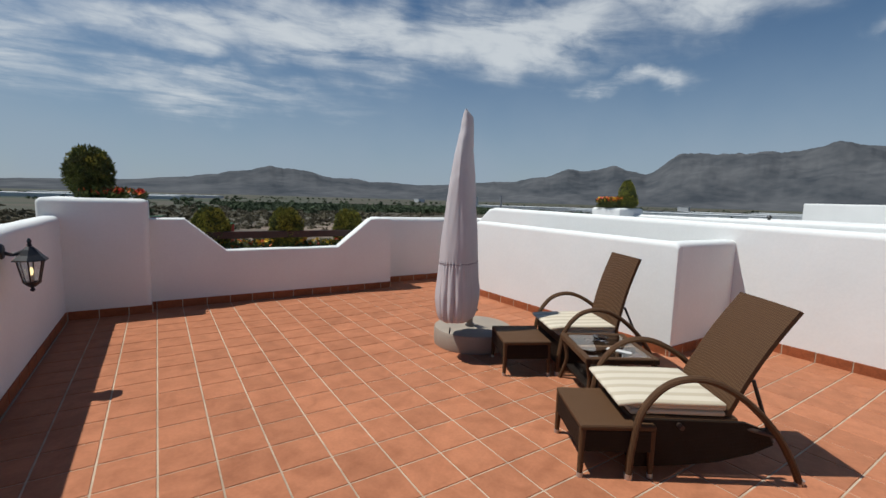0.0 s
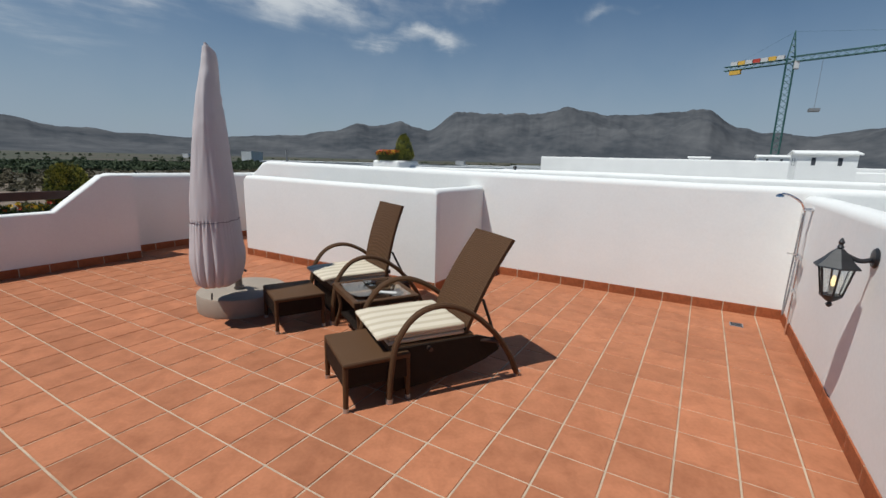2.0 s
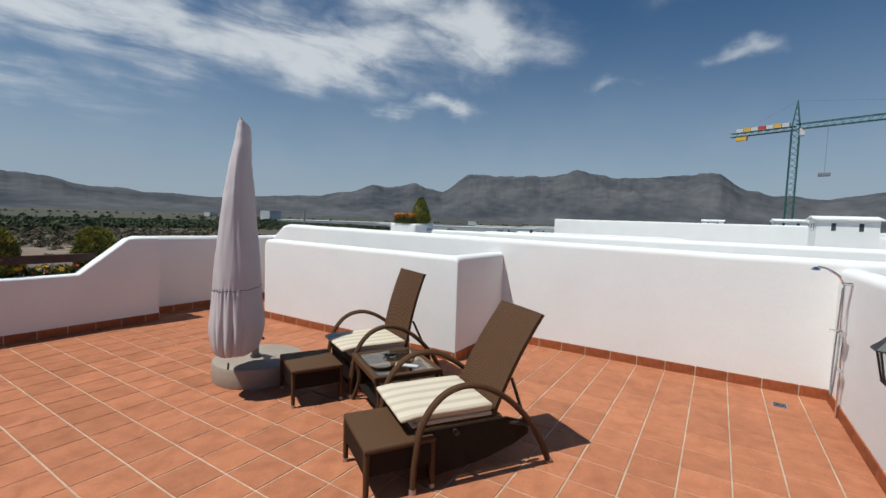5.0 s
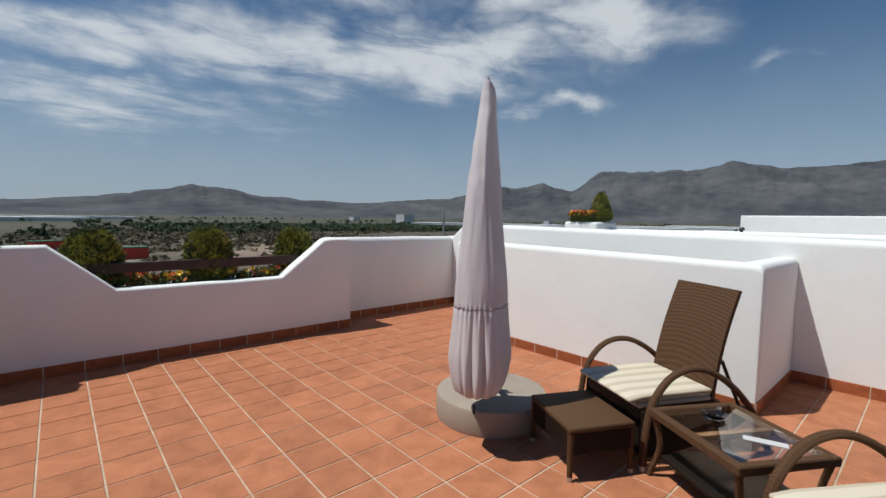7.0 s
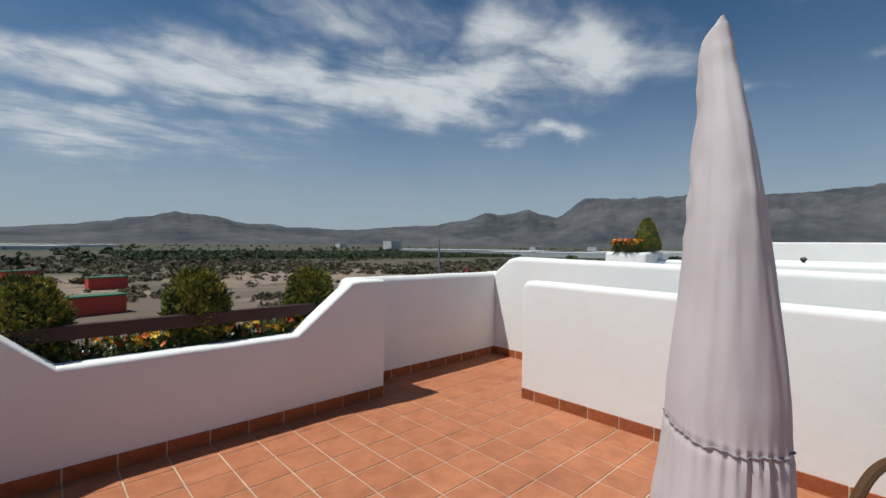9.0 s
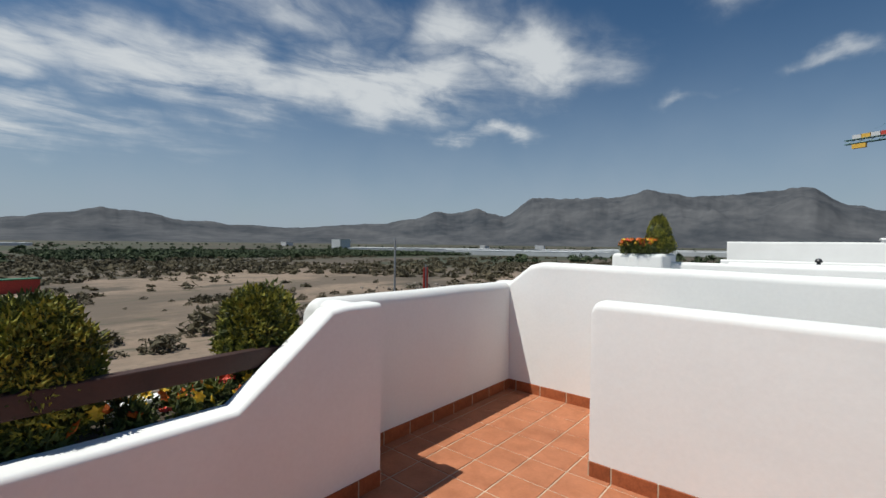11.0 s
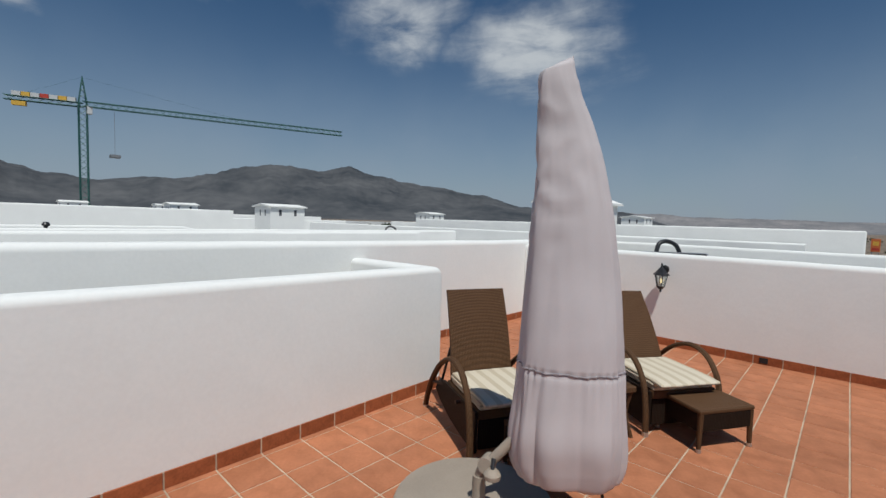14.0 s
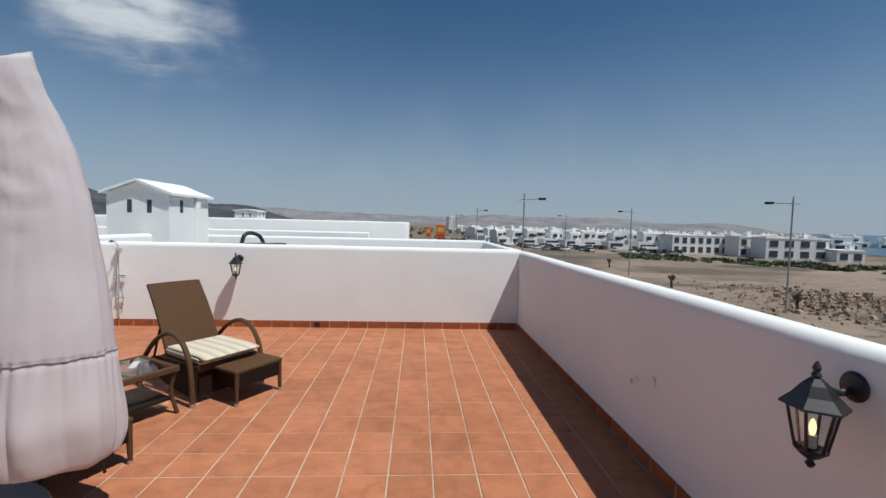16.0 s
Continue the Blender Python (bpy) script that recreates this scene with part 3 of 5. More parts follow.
def skyline(a):
    for (a0, e0), (a1, e1) in zip(SKYLINE, SKYLINE[1:]):
        if a0 <= a <= a1:
            t = (a - a0) / (a1 - a0)
            return e0 + (e1 - e0) * (0.5 * t + 0.5 * t * t * (3 - 2 * t))
    return 0.1


def ridged(q, octaves=6):
    """Sharp crests and gullies: folded noise at finer and finer scale."""
    total, amp = 0.0, 0.5
    for _ in range(octaves):
        total += amp * (1 - 2 * abs(noise.noise(q)))
        q = q * 2.07 + Vector((3.1, 1.7, 0.4))
        amp *= 0.52
    return total


def mountains(a0, a1, near, depth, spread, jag):
    """A ring of bare ridges on the horizon: hills side by side, cut by gullies."""
    bm = bmesh.new()
    rows = []
    steps, deep = int((a1 - a0) / 0.14), 34
    for ia in range(steps + 1):
        a = a0 + (a1 - a0) * ia / steps
        t = radians(a)
        el = skyline(a) + jag * (ridged(Vector((a * 0.22, 0.3, 0)), 7) - 0.55) * min(1, skyline(a) / 2.5)
        edge = max(0, min(1, (a - a0) / 8, (a1 - a) / 6))
        el *= 0.95
        top = math.tan(radians(el)) * (near + depth * 0.75) + 8
        col = []
        for ir in range(deep):
            f = ir / (deep - 1)
            r = near + depth * f
            rise = math.sin(min(f / 0.75, 1) * math.pi / 2) ** 1.6 if f < 0.75 else 1 - (f - 0.75) * 2.4
            q = Vector((r * math.sin(t), r * math.cos(t), 0)) * spread
            mid = math.sin(math.pi * min(f / 0.75, 1))
            z = top * rise + top * mid * (0.34 * ridged(q) - 0.14 + 0.2 * noise.noise(q * 0.6))
            col.append(bm.verts.new((r * math.sin(t), r * math.cos(t), -7 + max(0, z) * edge)))
        rows.append(col)
    for u, v in zip(rows, rows[1:]):
        for k in range(deep - 1):
            bm.faces.new((u[k], v[k], v[k + 1], u[k + 1]))
    return bm


structure("mountain_range", mountains(-22, 166, 2300, 2200, 0.0013, 0.36), M_HAZED_ROCK, "bare mountain range on the horizon, haze in its blue-grey colour", "mountains", smooth=True)
# paler than the range only through the haze in their colour
structure("coast_hills", mountains(146, 222, 3300, 1200, 0.0022, 0.4), M_HAZED_HILL, "hills along the far coast, paled by haze in their colour", "hills", smooth=True)


# ---- sun loungers, stools, table ----
def arch(y):
    return curve([(0.0, y, 0.02), (0.012, y, 0.22), (0.06, y, 0.44), (0.20, y, 0.60), (0.40, y, 0.635), (0.62, y, 0.54), (0.82, y, 0.36), (0.95, y, 0.17), (1.03, y, 0.0)], 6)


def lounger(at, turn, lean_x, top_z, label):
    """A wicker armchair with a raked back, arched arms and a folded cushion. Local +x runs from the front to the back."""
    t = thing("lounge_chair", label, "lounge chair", at, turn, "wicker lounge set")
    w = 0.30
    part("seat", box(0.02, 0.68, -w, w, 0.29, 0.37, 0.02), M_WICKER, t, smooth=True)
    # aprons hang low and near black to stand for the shade below the seat
    apron = part("apron", box(0.03, 0.055, -w + 0.01, w - 0.01, 0.07, 0.29, 0.006), M_WICKER_SHADE, t, "woven front apron, under-seat shade in its colour")
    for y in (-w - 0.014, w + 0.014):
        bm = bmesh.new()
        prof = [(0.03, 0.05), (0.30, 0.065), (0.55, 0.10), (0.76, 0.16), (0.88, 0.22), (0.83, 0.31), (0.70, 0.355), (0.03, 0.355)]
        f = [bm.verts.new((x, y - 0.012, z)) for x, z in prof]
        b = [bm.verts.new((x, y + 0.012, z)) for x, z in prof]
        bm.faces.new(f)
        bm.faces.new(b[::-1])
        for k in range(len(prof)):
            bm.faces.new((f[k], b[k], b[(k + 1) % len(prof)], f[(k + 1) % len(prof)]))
        part("side_apron", bm, M_WICKER_SHADE, t)
    # the back: a thick woven slab, slightly hollow
    p0, p1 = Vector((0.60, 0, 0.37)), Vector((lean_x, 0, top_z))
    d = (p1 - p0).normalized()
    n = Vector((-d.z, 0, d.x))
    bm = bmesh.new()
    rows = []
    hw = 0.285
    for k in range(9):
        f = k / 8
        c = p0 + (p1 - p0) * f + n * (0.025 * math.sin(math.pi * f))
        half = hw - 0.012 * f
        rows.append(([bm.verts.new(c + Vector((0, half * (j / 4 - 1), 0)) + n * (0.012 - 0.012 * (j / 4 - 1) ** 2)) for j in range(9)], [bm.verts.new(c + Vector((0, half * (j / 4 - 1), 0)) - n * 0.028) for j in range(9)]))
    for (fa, ba), (fb, bb) in zip(rows, rows[1:]):
        for j in range(8):
            bm.faces.new((fa[j], fa[j + 1], fb[j + 1], fb[j]))
            bm.faces.new((ba[j + 1], ba[j], bb[j], bb[j + 1]))
        bm.faces.new((fa[0], fb[0], bb[0], ba[0]))
        bm.faces.new((fa[8], ba[8], bb[8], fb[8]))
    bm.faces.new([*rows[0][0][::-1], *rows[0][1]])
    bm.faces.new([*rows[-1][0], *rows[-1][1][::-1]])
    part("backrest", bm, M_WICKER, t, smooth=True)
    for y in (-0.37, 0.37):
        arm = part("armrest", tube(arch(y), 0.026, 0.021, 10), M_WICKER, t, smooth=True)
        for x in (0.0, 1.025):
            part("foot_cap", rod((x, y, 0), (x + (0.001 if x else 0), y, 0.035), 0.026, 10), M_FOOT, arm, "pale metal foot cap")
        part("arm_bracket", rod((0.3, y, 0.33), (0.3, y - math.copysign(0.08, y), 0.33), 0.016, 8), M_BROWN_METAL, t)
        part("arm_bracket", rod((0.86, y, 0.30), (0.66, y - math.copysign(0.08, y), 0.32), 0.014, 8), M_BROWN_METAL, t)
        # the notched strut that holds the back
        s0 = p0 + (p1 - p0) * 0.36 - n * 0.02
        yy = y * 0.73
        part("back_strut", tube([(s0.x, yy, s0.z), (0.91, yy, 0.21)], 0.012, 0.012, 8), M_BLACK, t, "black steel ratchet strut")
        part("ratchet", box(0.80, 0.93, yy - 0.006, yy + 0.006, 0.25, 0.30, 0.01), M_BLACK, t)
    # the cushion folded on the seat
    cushion = None
    for k, (z0, z1, x1, g) in enumerate(((0.372, 0.402, 0.60, 0.0), (0.403, 0.430, 0.61, 0.012), (0.431, 0.456, 0.60, -0.004))):
        bm = box((-0.055 if k == 2 else 0.02) + g, x1, -0.292 + g, 0.292 + g * 0.5, z0, z1, 0.012, 3)
        bmesh.ops.subdivide_edges(bm, edges=[e for e in bm.edges if e.calc_length() > 0.2], cuts=6, use_grid_fill=True)
        for v in bm.verts:
            v.co.z += 0.005 * noise.noise(v.co * 5) * (1 if k == 2 else 0.3) - 0.12 * max(0, 0.08 - v.co.x)
            v.co.y += 0.006 * noise.noise(v.co * 4 + Vector((3, 1, 0)))
        if cushion is None:
            cushion = part("seat_cushion", bm, M_CUSHION, t, "folded cream striped cushion", smooth=True)
        else:
            part("cushion_fold", bm, M_CUSHION, cushion, smooth=True)
    return t


def stool(at, turn, label):
    t = thing("footstool", label, "footstool", at, turn, "wicker lounge set")
    part("top", box(-0.19, 0.27, -0.27, 0.27, 0.30, 0.335, 0.012, 3), M_WICKER, t, smooth=True)
    # stool aprons carry the shade under the top in their colour
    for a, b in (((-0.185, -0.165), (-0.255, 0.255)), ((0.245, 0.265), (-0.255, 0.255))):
        part("apron", box(a[0], a[1], b[0], b[1], 0.165, 0.30, 0.005), M_WICKER_SHADE, t)
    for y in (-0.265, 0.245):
        part("apron", box(-0.165, 0.245, y, y + 0.02, 0.165, 0.30, 0.005), M_WICKER_SHADE, t)
    for x in (-0.168, 0.248):
        for y in (-0.245, 0.245):
            leg = part("leg", rod((x * 1.03, y * 1.02, 0.025), (x, y, 0.30), 0.017, 10, 0.024), M_WICKER, t, smooth=True)
            part("foot_cap", rod((x * 1.035, y * 1.025, 0), (x * 1.03, y * 1.02, 0.027), 0.019, 10), M_FOOT, leg, "pale metal foot cap")
    return t


def coffee_table(at, turn):
    t = thing("side_table", "low brown wicker side table with a glass top", "table", at, turn, "wicker lounge set")
    a, b, z = 0.30, 0.34, 0.43
    for x0, x1, y0, y1 in ((-a, -a + 0.05, -b, b), (a - 0.05, a, -b, b), (-a + 0.05, a - 0.05, -b, -b + 0.05), (-a + 0.05, a - 0.05, b - 0.05, b)):
        part("top_frame", box(x0, x1, y0, y1, z - 0.05, z, 0.008), M_WICKER, t)
    glass = part("glass_top", box(-a + 0.045, a - 0.045, -b + 0.045, b - 0.045, z - 0.012, z - 0.004), M_GLASS, t, "clear glass pane")
    glass.visible_shadow = False
    part("crossbar", box(-a + 0.05, a - 0.05, -0.02, 0.02, z - 0.05, z - 0.016, 0.004), M_WICKER, t)
    # shelf coloured as if in the table's shade
    part("shelf", box(-a + 0.06, a - 0.06, -b + 0.05, b - 0.05, 0.12, 0.15, 0.008), M_WICKER_SHADE, t)
    for sx in (-1, 1):
        for sy in (-1, 1):
            leg = part("leg", tube(curve([(sx * (a - 0.03), sy * (b - 0.03), z - 0.05), (sx * (a - 0.06), sy * (b - 0.05), 0.2), (sx * (a - 0.015), sy * (b - 0.02), 0.0)], 5), 0.018, 0.018, 8), M_WICKER, t, smooth=True)
    return t


lounger((3.64, 2.82, 0.002), -34, 0.985, 1.045, "brown wicker lounge chair with reclined back and striped cushion")
lounger((4.43, 4.17, 0.002), -27, 0.80, 1.125, "brown wicker lounge chair with upright back beside the parasol")
stool((3.475, 2.80, 0.002), -32, "brown wicker footstool in front of a lounge chair")
stool((4.07, 4.22, 0.002), -27, "brown wicker footstool next to the parasol base")
coffee_table((4.33, 3.37, 0.002), -31)


def ashtray(at):
    t = thing("glass_ashtray", "clear glass ashtray on the side table", "ashtray", at)
    part("bowl", lathe([(0.05, 0), (0.07, 0.03), (0.065, 0.03), (0.045, 0.008)], 18), M_GLASS, t, smooth=True)
    return t


# solid strip added for the white wall's reflection in the table glass
def wall_reflection(at, turn):
    t = thing("reflection_strip", "narrow pale strip for the white wall mirrored in the table glass", "leaflet", at, turn)
    part("sheet", box(-0.028, 0.028, -0.1, 0.1, 0, 0.006, 0.002), M_ROOFSLAB, t)
    return t


ashtray((4.42, 3.50, 0.428))
wall_reflection((4.30, 3.22, 0.428), 20)


# ---- the covered parasol on its round foot ----
def parasol():
    t = thing("covered_parasol", "closed parasol under a pale lilac cover on a round base", "parasol", (4.14, 5.03, 0.002))
    base = part("base", lathe([(0.445, 0), (0.45, 0.02), (0.45, 0.17), (0.44, 0.19), (0.42, 0.197), (0.02, 0.20)], 48), M_BASE, t, "round grey resin water tank base", smooth=True)
    post = part("post_socket", rod((-0.04, 0.01, 0.195), (-0.04, 0.01, 0.36), 0.036, 16), M_BASE, t, smooth=True)
    part("collar", lathe([(0.052, 0.196), (0.055, 0.205), (0.052, 0.222), (0.038, 0.226)], 18, (-0.04, 0.01, 0)), M_BASE, post, smooth=True)
    arm = part("bent_arm", tube(curve([(-0.04, 0.01, 0.34), (-0.055, 0.0, 0.40), (-0.11, -0.035, 0.47), (-0.2, -0.1, 0.60)], 6), 0.028, 0.028, 12), M_BASE, t, smooth=True)
    part("hinge", rod((-0.09, 0.03, 0.435), (-0.06, -0.06, 0.425), 0.042, 14), M_BASE, arm, smooth=True)
    part("clamp_knob", lathe([(0.02, 0), (0.044, 0.008), (0.046, 0.03), (0.03, 0.05), (0.012, 0.055)], 14, (-0.14, 0.03, 0.385)), M_BASE, t, "round clamp knob", smooth=True)
    part("knob_stem", rod((-0.14, 0.03, 0.43), (-0.125, 0.0, 0.48), 0.012, 8), M_BLACK, t)
    part("lock_lever", rod((-0.10, -0.04, 0.46), (-0.02, -0.11, 0.40), 0.012, 8), M_BLACK, t, "black lock lever")
    # the cover: an oval sleeve that bulges on one side, pleated below its drawstring seam
    u, v = Vector((-0.83, -0.56, 0)).normalized(), Vector((0.56, -0.83, 0)).normalized()
    o = Vector((3.948 - 4.14, 4.925 - 5.03, 0))
    sect = ((0.385, 0.06, 0.46, 0.12), (0.415, 0.0, 0.52, 0.165), (0.50, -0.03, 0.545, 0.19), (0.64, -0.035, 0.545, 0.21), (0.80, -0.02, 0.535, 0.195), (0.97, -0.008, 0.525, 0.181), (1.0, -0.004, 0.520, 0.176), (1.03, -0.004, 0.520, 0.178),
            (1.20, 0.005, 0.51, 0.17), (1.50, 0.02, 0.48, 0.14), (1.83, 0.035, 0.43, 0.11), (2.10, 0.04, 0.365, 0.082), (2.27, 0.042, 0.30, 0.066), (2.42, 0.036, 0.235, 0.055), (2.49, 0.045, 0.21, 0.042), (2.515, 0.10, 0.205, 0.016))
    seg, steps = 180, 8
    bm = bmesh.new()
    rings = []
    zs = []
    for k, (a, b) in enumerate(zip(sect, sect[1:])):
        before, after = sect[max(k - 1, 0)], sect[min(k + 2, len(sect) - 1)]
        for s in range(steps):
            f = s / steps
            smooth_ = [p + 0.5 * f * (q - o_ + f * (2 * o_ - 5 * p + 4 * q - w_ + f * (3 * (p - q) + w_ - o_))) for o_, p, q, w_ in zip(before, a, b, after)]
            zs.append((a[0] + (b[0] - a[0]) * f, *smooth_[1:]))
    zs.append(sect[-1])
    for z, s0, s1, hv in zs:
        ring = []
        for k in range(seg):
            th = 2 * math.pi * k / seg
            cu, cv = math.cos(th), math.sin(th)
            low = max(0.0, min(1.0, (1.005 - z) / 0.42))
            pleat = 0.03 * low ** 0.6 * (abs(math.sin(th * 6.5 + 1.3 * math.sin(th * 2) + 0.5 * z)) - 0.6) * (0.6 + 0.4 * math.sin(th * 3 + 1))
            gather = 0.005 * math.sin(th * 34 + 2 * math.sin(th * 5)) * math.exp(-abs(1.0 - z) / (0.10 if z < 1.0 else 0.02))
            fold = gather + 0.013 * noise.noise(Vector((math.cos(th) * 2.2, math.sin(th) * 2.2, z * 0.9))) + 0.004 * noise.noise(Vector((math.cos(th) * 5, math.sin(th) * 5, z * 3.2 + 4)))
            crease = 0.024 * (0.4 - abs(noise.noise(Vector((math.cos(th) * 1.5, math.sin(th) * 1.5 + z * 2, z * 7)))) * 2) * max(0, min(1, (z - 1.5) / 0.4)) * max(0.25, min(1, 0.6 - cu))
            rr = 1 + (pleat + fold + crease) / 0.2 * min(1, hv / 0.1)
            du = (s0 + s1) / 2 + (s1 - s0) / 2 * (abs(cu) ** 0.85 * math.copysign(1, cu)) * rr
            tip = 0.05 * max(0, (z - 2.36) / 0.15) * (cu * 0.5 + 0.5)
            hem = 0.03 * math.sin(th * 3 + 0.6) * max(0, (0.42 - z) / 0.12)
            ring.append(bm.verts.new(o + u * du + v * (hv * (abs(cv) ** 0.9 * math.copysign(1, cv)) * rr) + Vector((0, 0, z + tip + hem))))
        rings.append(ring)
    for a, b in zip(rings, rings[1:]):
        for k in range(seg):
            bm.faces.new((a[k], a[(k + 1) % seg], b[(k + 1) % seg], b[k]))
    bm.faces.new(rings[-1])
    waist = [tuple(v.co) for v in min(rings, key=lambda g: abs(sum(v.co.z for v in g) / seg - 1.0))]
    cover = part("cover", bm, M_COVER, t, "pale lilac cloth cover, gathered at a seam", smooth=True)
    waist = [Vector(p) for p in waist]
    mid = sum(waist, Vector()) / len(waist)
    line = [p + (p - mid).normalized() * 0.002 + Vector((0, 0, 0.004 * math.sin(k * 0.35))) for k, p in enumerate(waist + waist[:1])]
    part("seam", tube(line, 0.004, 0.004, 6), M_SEAM, cover, "dark gathered drawstring seam")
    part("cord_end", rod(o + u * 0.45 + Vector((0, 0, 0.34)), o + u * 0.46 + Vector((0, 0, 0.28)), 0.008, 6), M_BLACK, cover)
    return t


parasol()


# ---- wall lanterns ----
def lantern(at, turn, label):
    """A six-sided lantern hanging from a wall bracket. Local +y points away from the wall."""
    t = thing("wall_lantern", label, "lantern", at, turn, "wall lanterns")
    part("wall_plate", lathe([(0.055, 0), (0.06, 0.006), (0.05, 0.018), (0.02, 0.024)], 20), M_BLACK, t, smooth=True).matrix_local = pose(0, 0, 0, -90)
    part("bracket", tube(curve([(0, 0.01, -0.01), (0, 0.07, -0.025), (0, 0.13, 0.0), (0, 0.16, 0.02)], 5), 0.012, 0.014, 8), M_BLACK, t, smooth=True)
    h = Vector((0, 0.165, 0))
    part("finial", lathe([(0.006, 0.03), (0.018, 0.045), (0.010, 0.06), (0.016, 0.075), (0.004, 0.10)], 12, h), M_BLACK, t, smooth=True)
    part("roof", lathe([(0.115, -0.075), (0.112, -0.066), (0.075, -0.03), (0.045, 0.01), (0.02, 0.035)], 6, h), M_BLACK, t)
    for k in range(6):
        a0 = math.pi / 3 * k
        top = h + Vector((0.085 * math.cos(a0), 0.085 * math.sin(a0), -0.075))
        low = h + Vector((0.052 * math.cos(a0), 0.052 * math.sin(a0), -0.245))
        part("corner_bar", rod(top, low, 0.006, 6), M_BLACK, t)
        a1 = a0 + math.pi / 3
        q = [h + Vector((r * math.cos(a), r * math.sin(a), z)) for r, a, z in ((0.082, a0, -0.076), (0.082, a1, -0.076), (0.05, a1, -0.244), (0.05, a0, -0.244))]
        bm = bmesh.new()
        vs = [bm.verts.new(p) for p in q] + [bm.verts.new(p + (h + Vector((0, 0, p.z)) - p).normalized() * 0.002) for p in q]
        for f in ((0, 1, 2, 3), (7, 6, 5, 4), (0, 4, 5, 1), (1, 5, 6, 2), (2, 6, 7, 3), (3, 7, 4, 0)):
            bm.faces.new([vs[j] for j in f])
        part("glass_pane", bm, M_GLASS, t, "clear glass pane").visible_shadow = False
    part("bottom_cup", lathe([(0.008, -0.32), (0.018, -0.305), (0.009, -0.29), (0.03, -0.275), (0.056, -0.25), (0.058, -0.242)], 12, h), M_BLACK, t, smooth=True)
    part("socket", rod(h + Vector((0, 0, -0.24)), h + Vector((0, 0, -0.19)), 0.016, 10), M_ROOFSLAB, t)
    part("bulb", lathe([(0.007, -0.19), (0.012, -0.175), (0.013, -0.155), (0.008, -0.135), (0.002, -0.125)], 12, h), M_BULB, t, "glowing warm bulb", smooth=True)
    return t


lantern((WEST, 5.63, 1.155), -90, "black metal wall lantern, lit, on the white parapet")
lantern((4.66, SOUTH, 1.12), 0, "black metal wall lantern, lit, beside the shower")


lantern((6.74, -2.3, 1.12), 90, "small black lantern on the white stair tower")


# ---- outdoor shower in the corner ----
def shower(at):
    t = thing("garden_shower", "chrome hand shower with mixer and hose on the white wall", "shower", at)
    part("riser", rod((0, 0.06, 0.75), (0, 0.06, 1.24), 0.009, 8), M_CHROME, t, smooth=True)
    part("holder", box(-0.02, 0.06, 0.0, 0.075, 1.225, 1.25, 0.006), M_CHROME, t)
    head = part("shower_arm", tube(curve([(0, 0.06, 1.22), (-0.01, 0.10, 1.30), (-0.02, 0.19, 1.36), (-0.03, 0.26, 1.375)], 5), 0.010, 0.010, 8), M_CHROME, t, smooth=True)
    part("shower_head", lathe([(0.012, 0.03), (0.034, 0.012), (0.036, 0.0)], 14, (-0.03, 0.27, 1.345)), M_CHROME, head, smooth=True)
    part("mixer", rod((-0.09, 0.05, 0.80), (0.09, 0.05, 0.80), 0.022, 12), M_CHROME, t, smooth=True)
    part("mixer_lever", tube([(0, 0.07, 0.81), (-0.02, 0.14, 0.82)], 0.008, 0.006, 8), M_CHROME, t)
    part("tap", rod((-0.06, 0.04, 0.46), (0.06, 0.04, 0.46), 0.016, 10), M_CHROME, t, smooth=True)
    part("supply_pipe", rod((0.03, 0.03, 0.0), (0.03, 0.03, 0.80), 0.010, 8), M_CHROME, t, smooth=True)
    part("hose", tube(curve([(0.0, 0.06, 0.78), (-0.07, 0.08, 0.45), (-0.03, 0.09, 0.22), (0.05, 0.08, 0.45), (0.02, 0.075, 0.9), (0.0, 0.07, 1.2)], 8), 0.007, 0.007, 6), M_GREY, t, smooth=True)
    return t


shower((6.50, SOUTH, 0.002))
drain = thing("floor_drain", "small square grey metal floor drain", "drain", (6.58, 0.41, 0.003))
part("grate", box(-0.06, 0.06, -0.06, 0.06, 0, 0.004, 0.002), M_GREY, drain)
for k in range(5):
    part("bar", box(-0.05 + 0.022 * k, -0.038 + 0.022 * k, -0.05, 0.05, 0.0045, 0.0065), M_DARKSLOT, drain)
outlet = thing("wall_vent", "small black drain outlet in the skirting", "vent", (3.42, SOUTH, 0.0))
part("frame", box(-0.045, 0.045, 0.012, 0.018, 0.02, 0.09, 0.002), M_BLACK, outlet)


def smear(at, w, h, seed):
    """A thin uneven skin of filler on the west wall."""
    t = thing("plaster_patch", "faint grey smear where the plaster was mended", "patch", at, 0, "mended plaster")
    bm = bmesh.new()
    ring = []
    for k in range(28):
        a = 2 * math.pi * k / 28
        r = 0.7 + 0.55 * noise.noise(Vector((math.cos(a) * 1.6, math.sin(a) * 1.6, seed)))
        ring.append((w * r * math.cos(a), h * r * math.sin(a)))
    low = [bm.verts.new((0.0, y, z)) for y, z in ring]
    top = [bm.verts.new((0.0022, y * 0.9, z * 0.9)) for y, z in ring]
    bm.faces.new(top)
    for k in range(28):
        bm.faces.new((low[k], low[(k + 1) % 28], top[(k + 1) % 28], top[k]))
    part("filler", bm, M_FILLER, t)
    return t


smear((WEST + 0.004, 4.22, 0.66), 0.045, 0.05, 1.3)
smear((WEST + 0.004, 3.98, 0.60), 0.06, 0.035, 4.1)
smear((WEST + 0.004, 3.9, 0.55), 0.03, 0.03, 7.7)


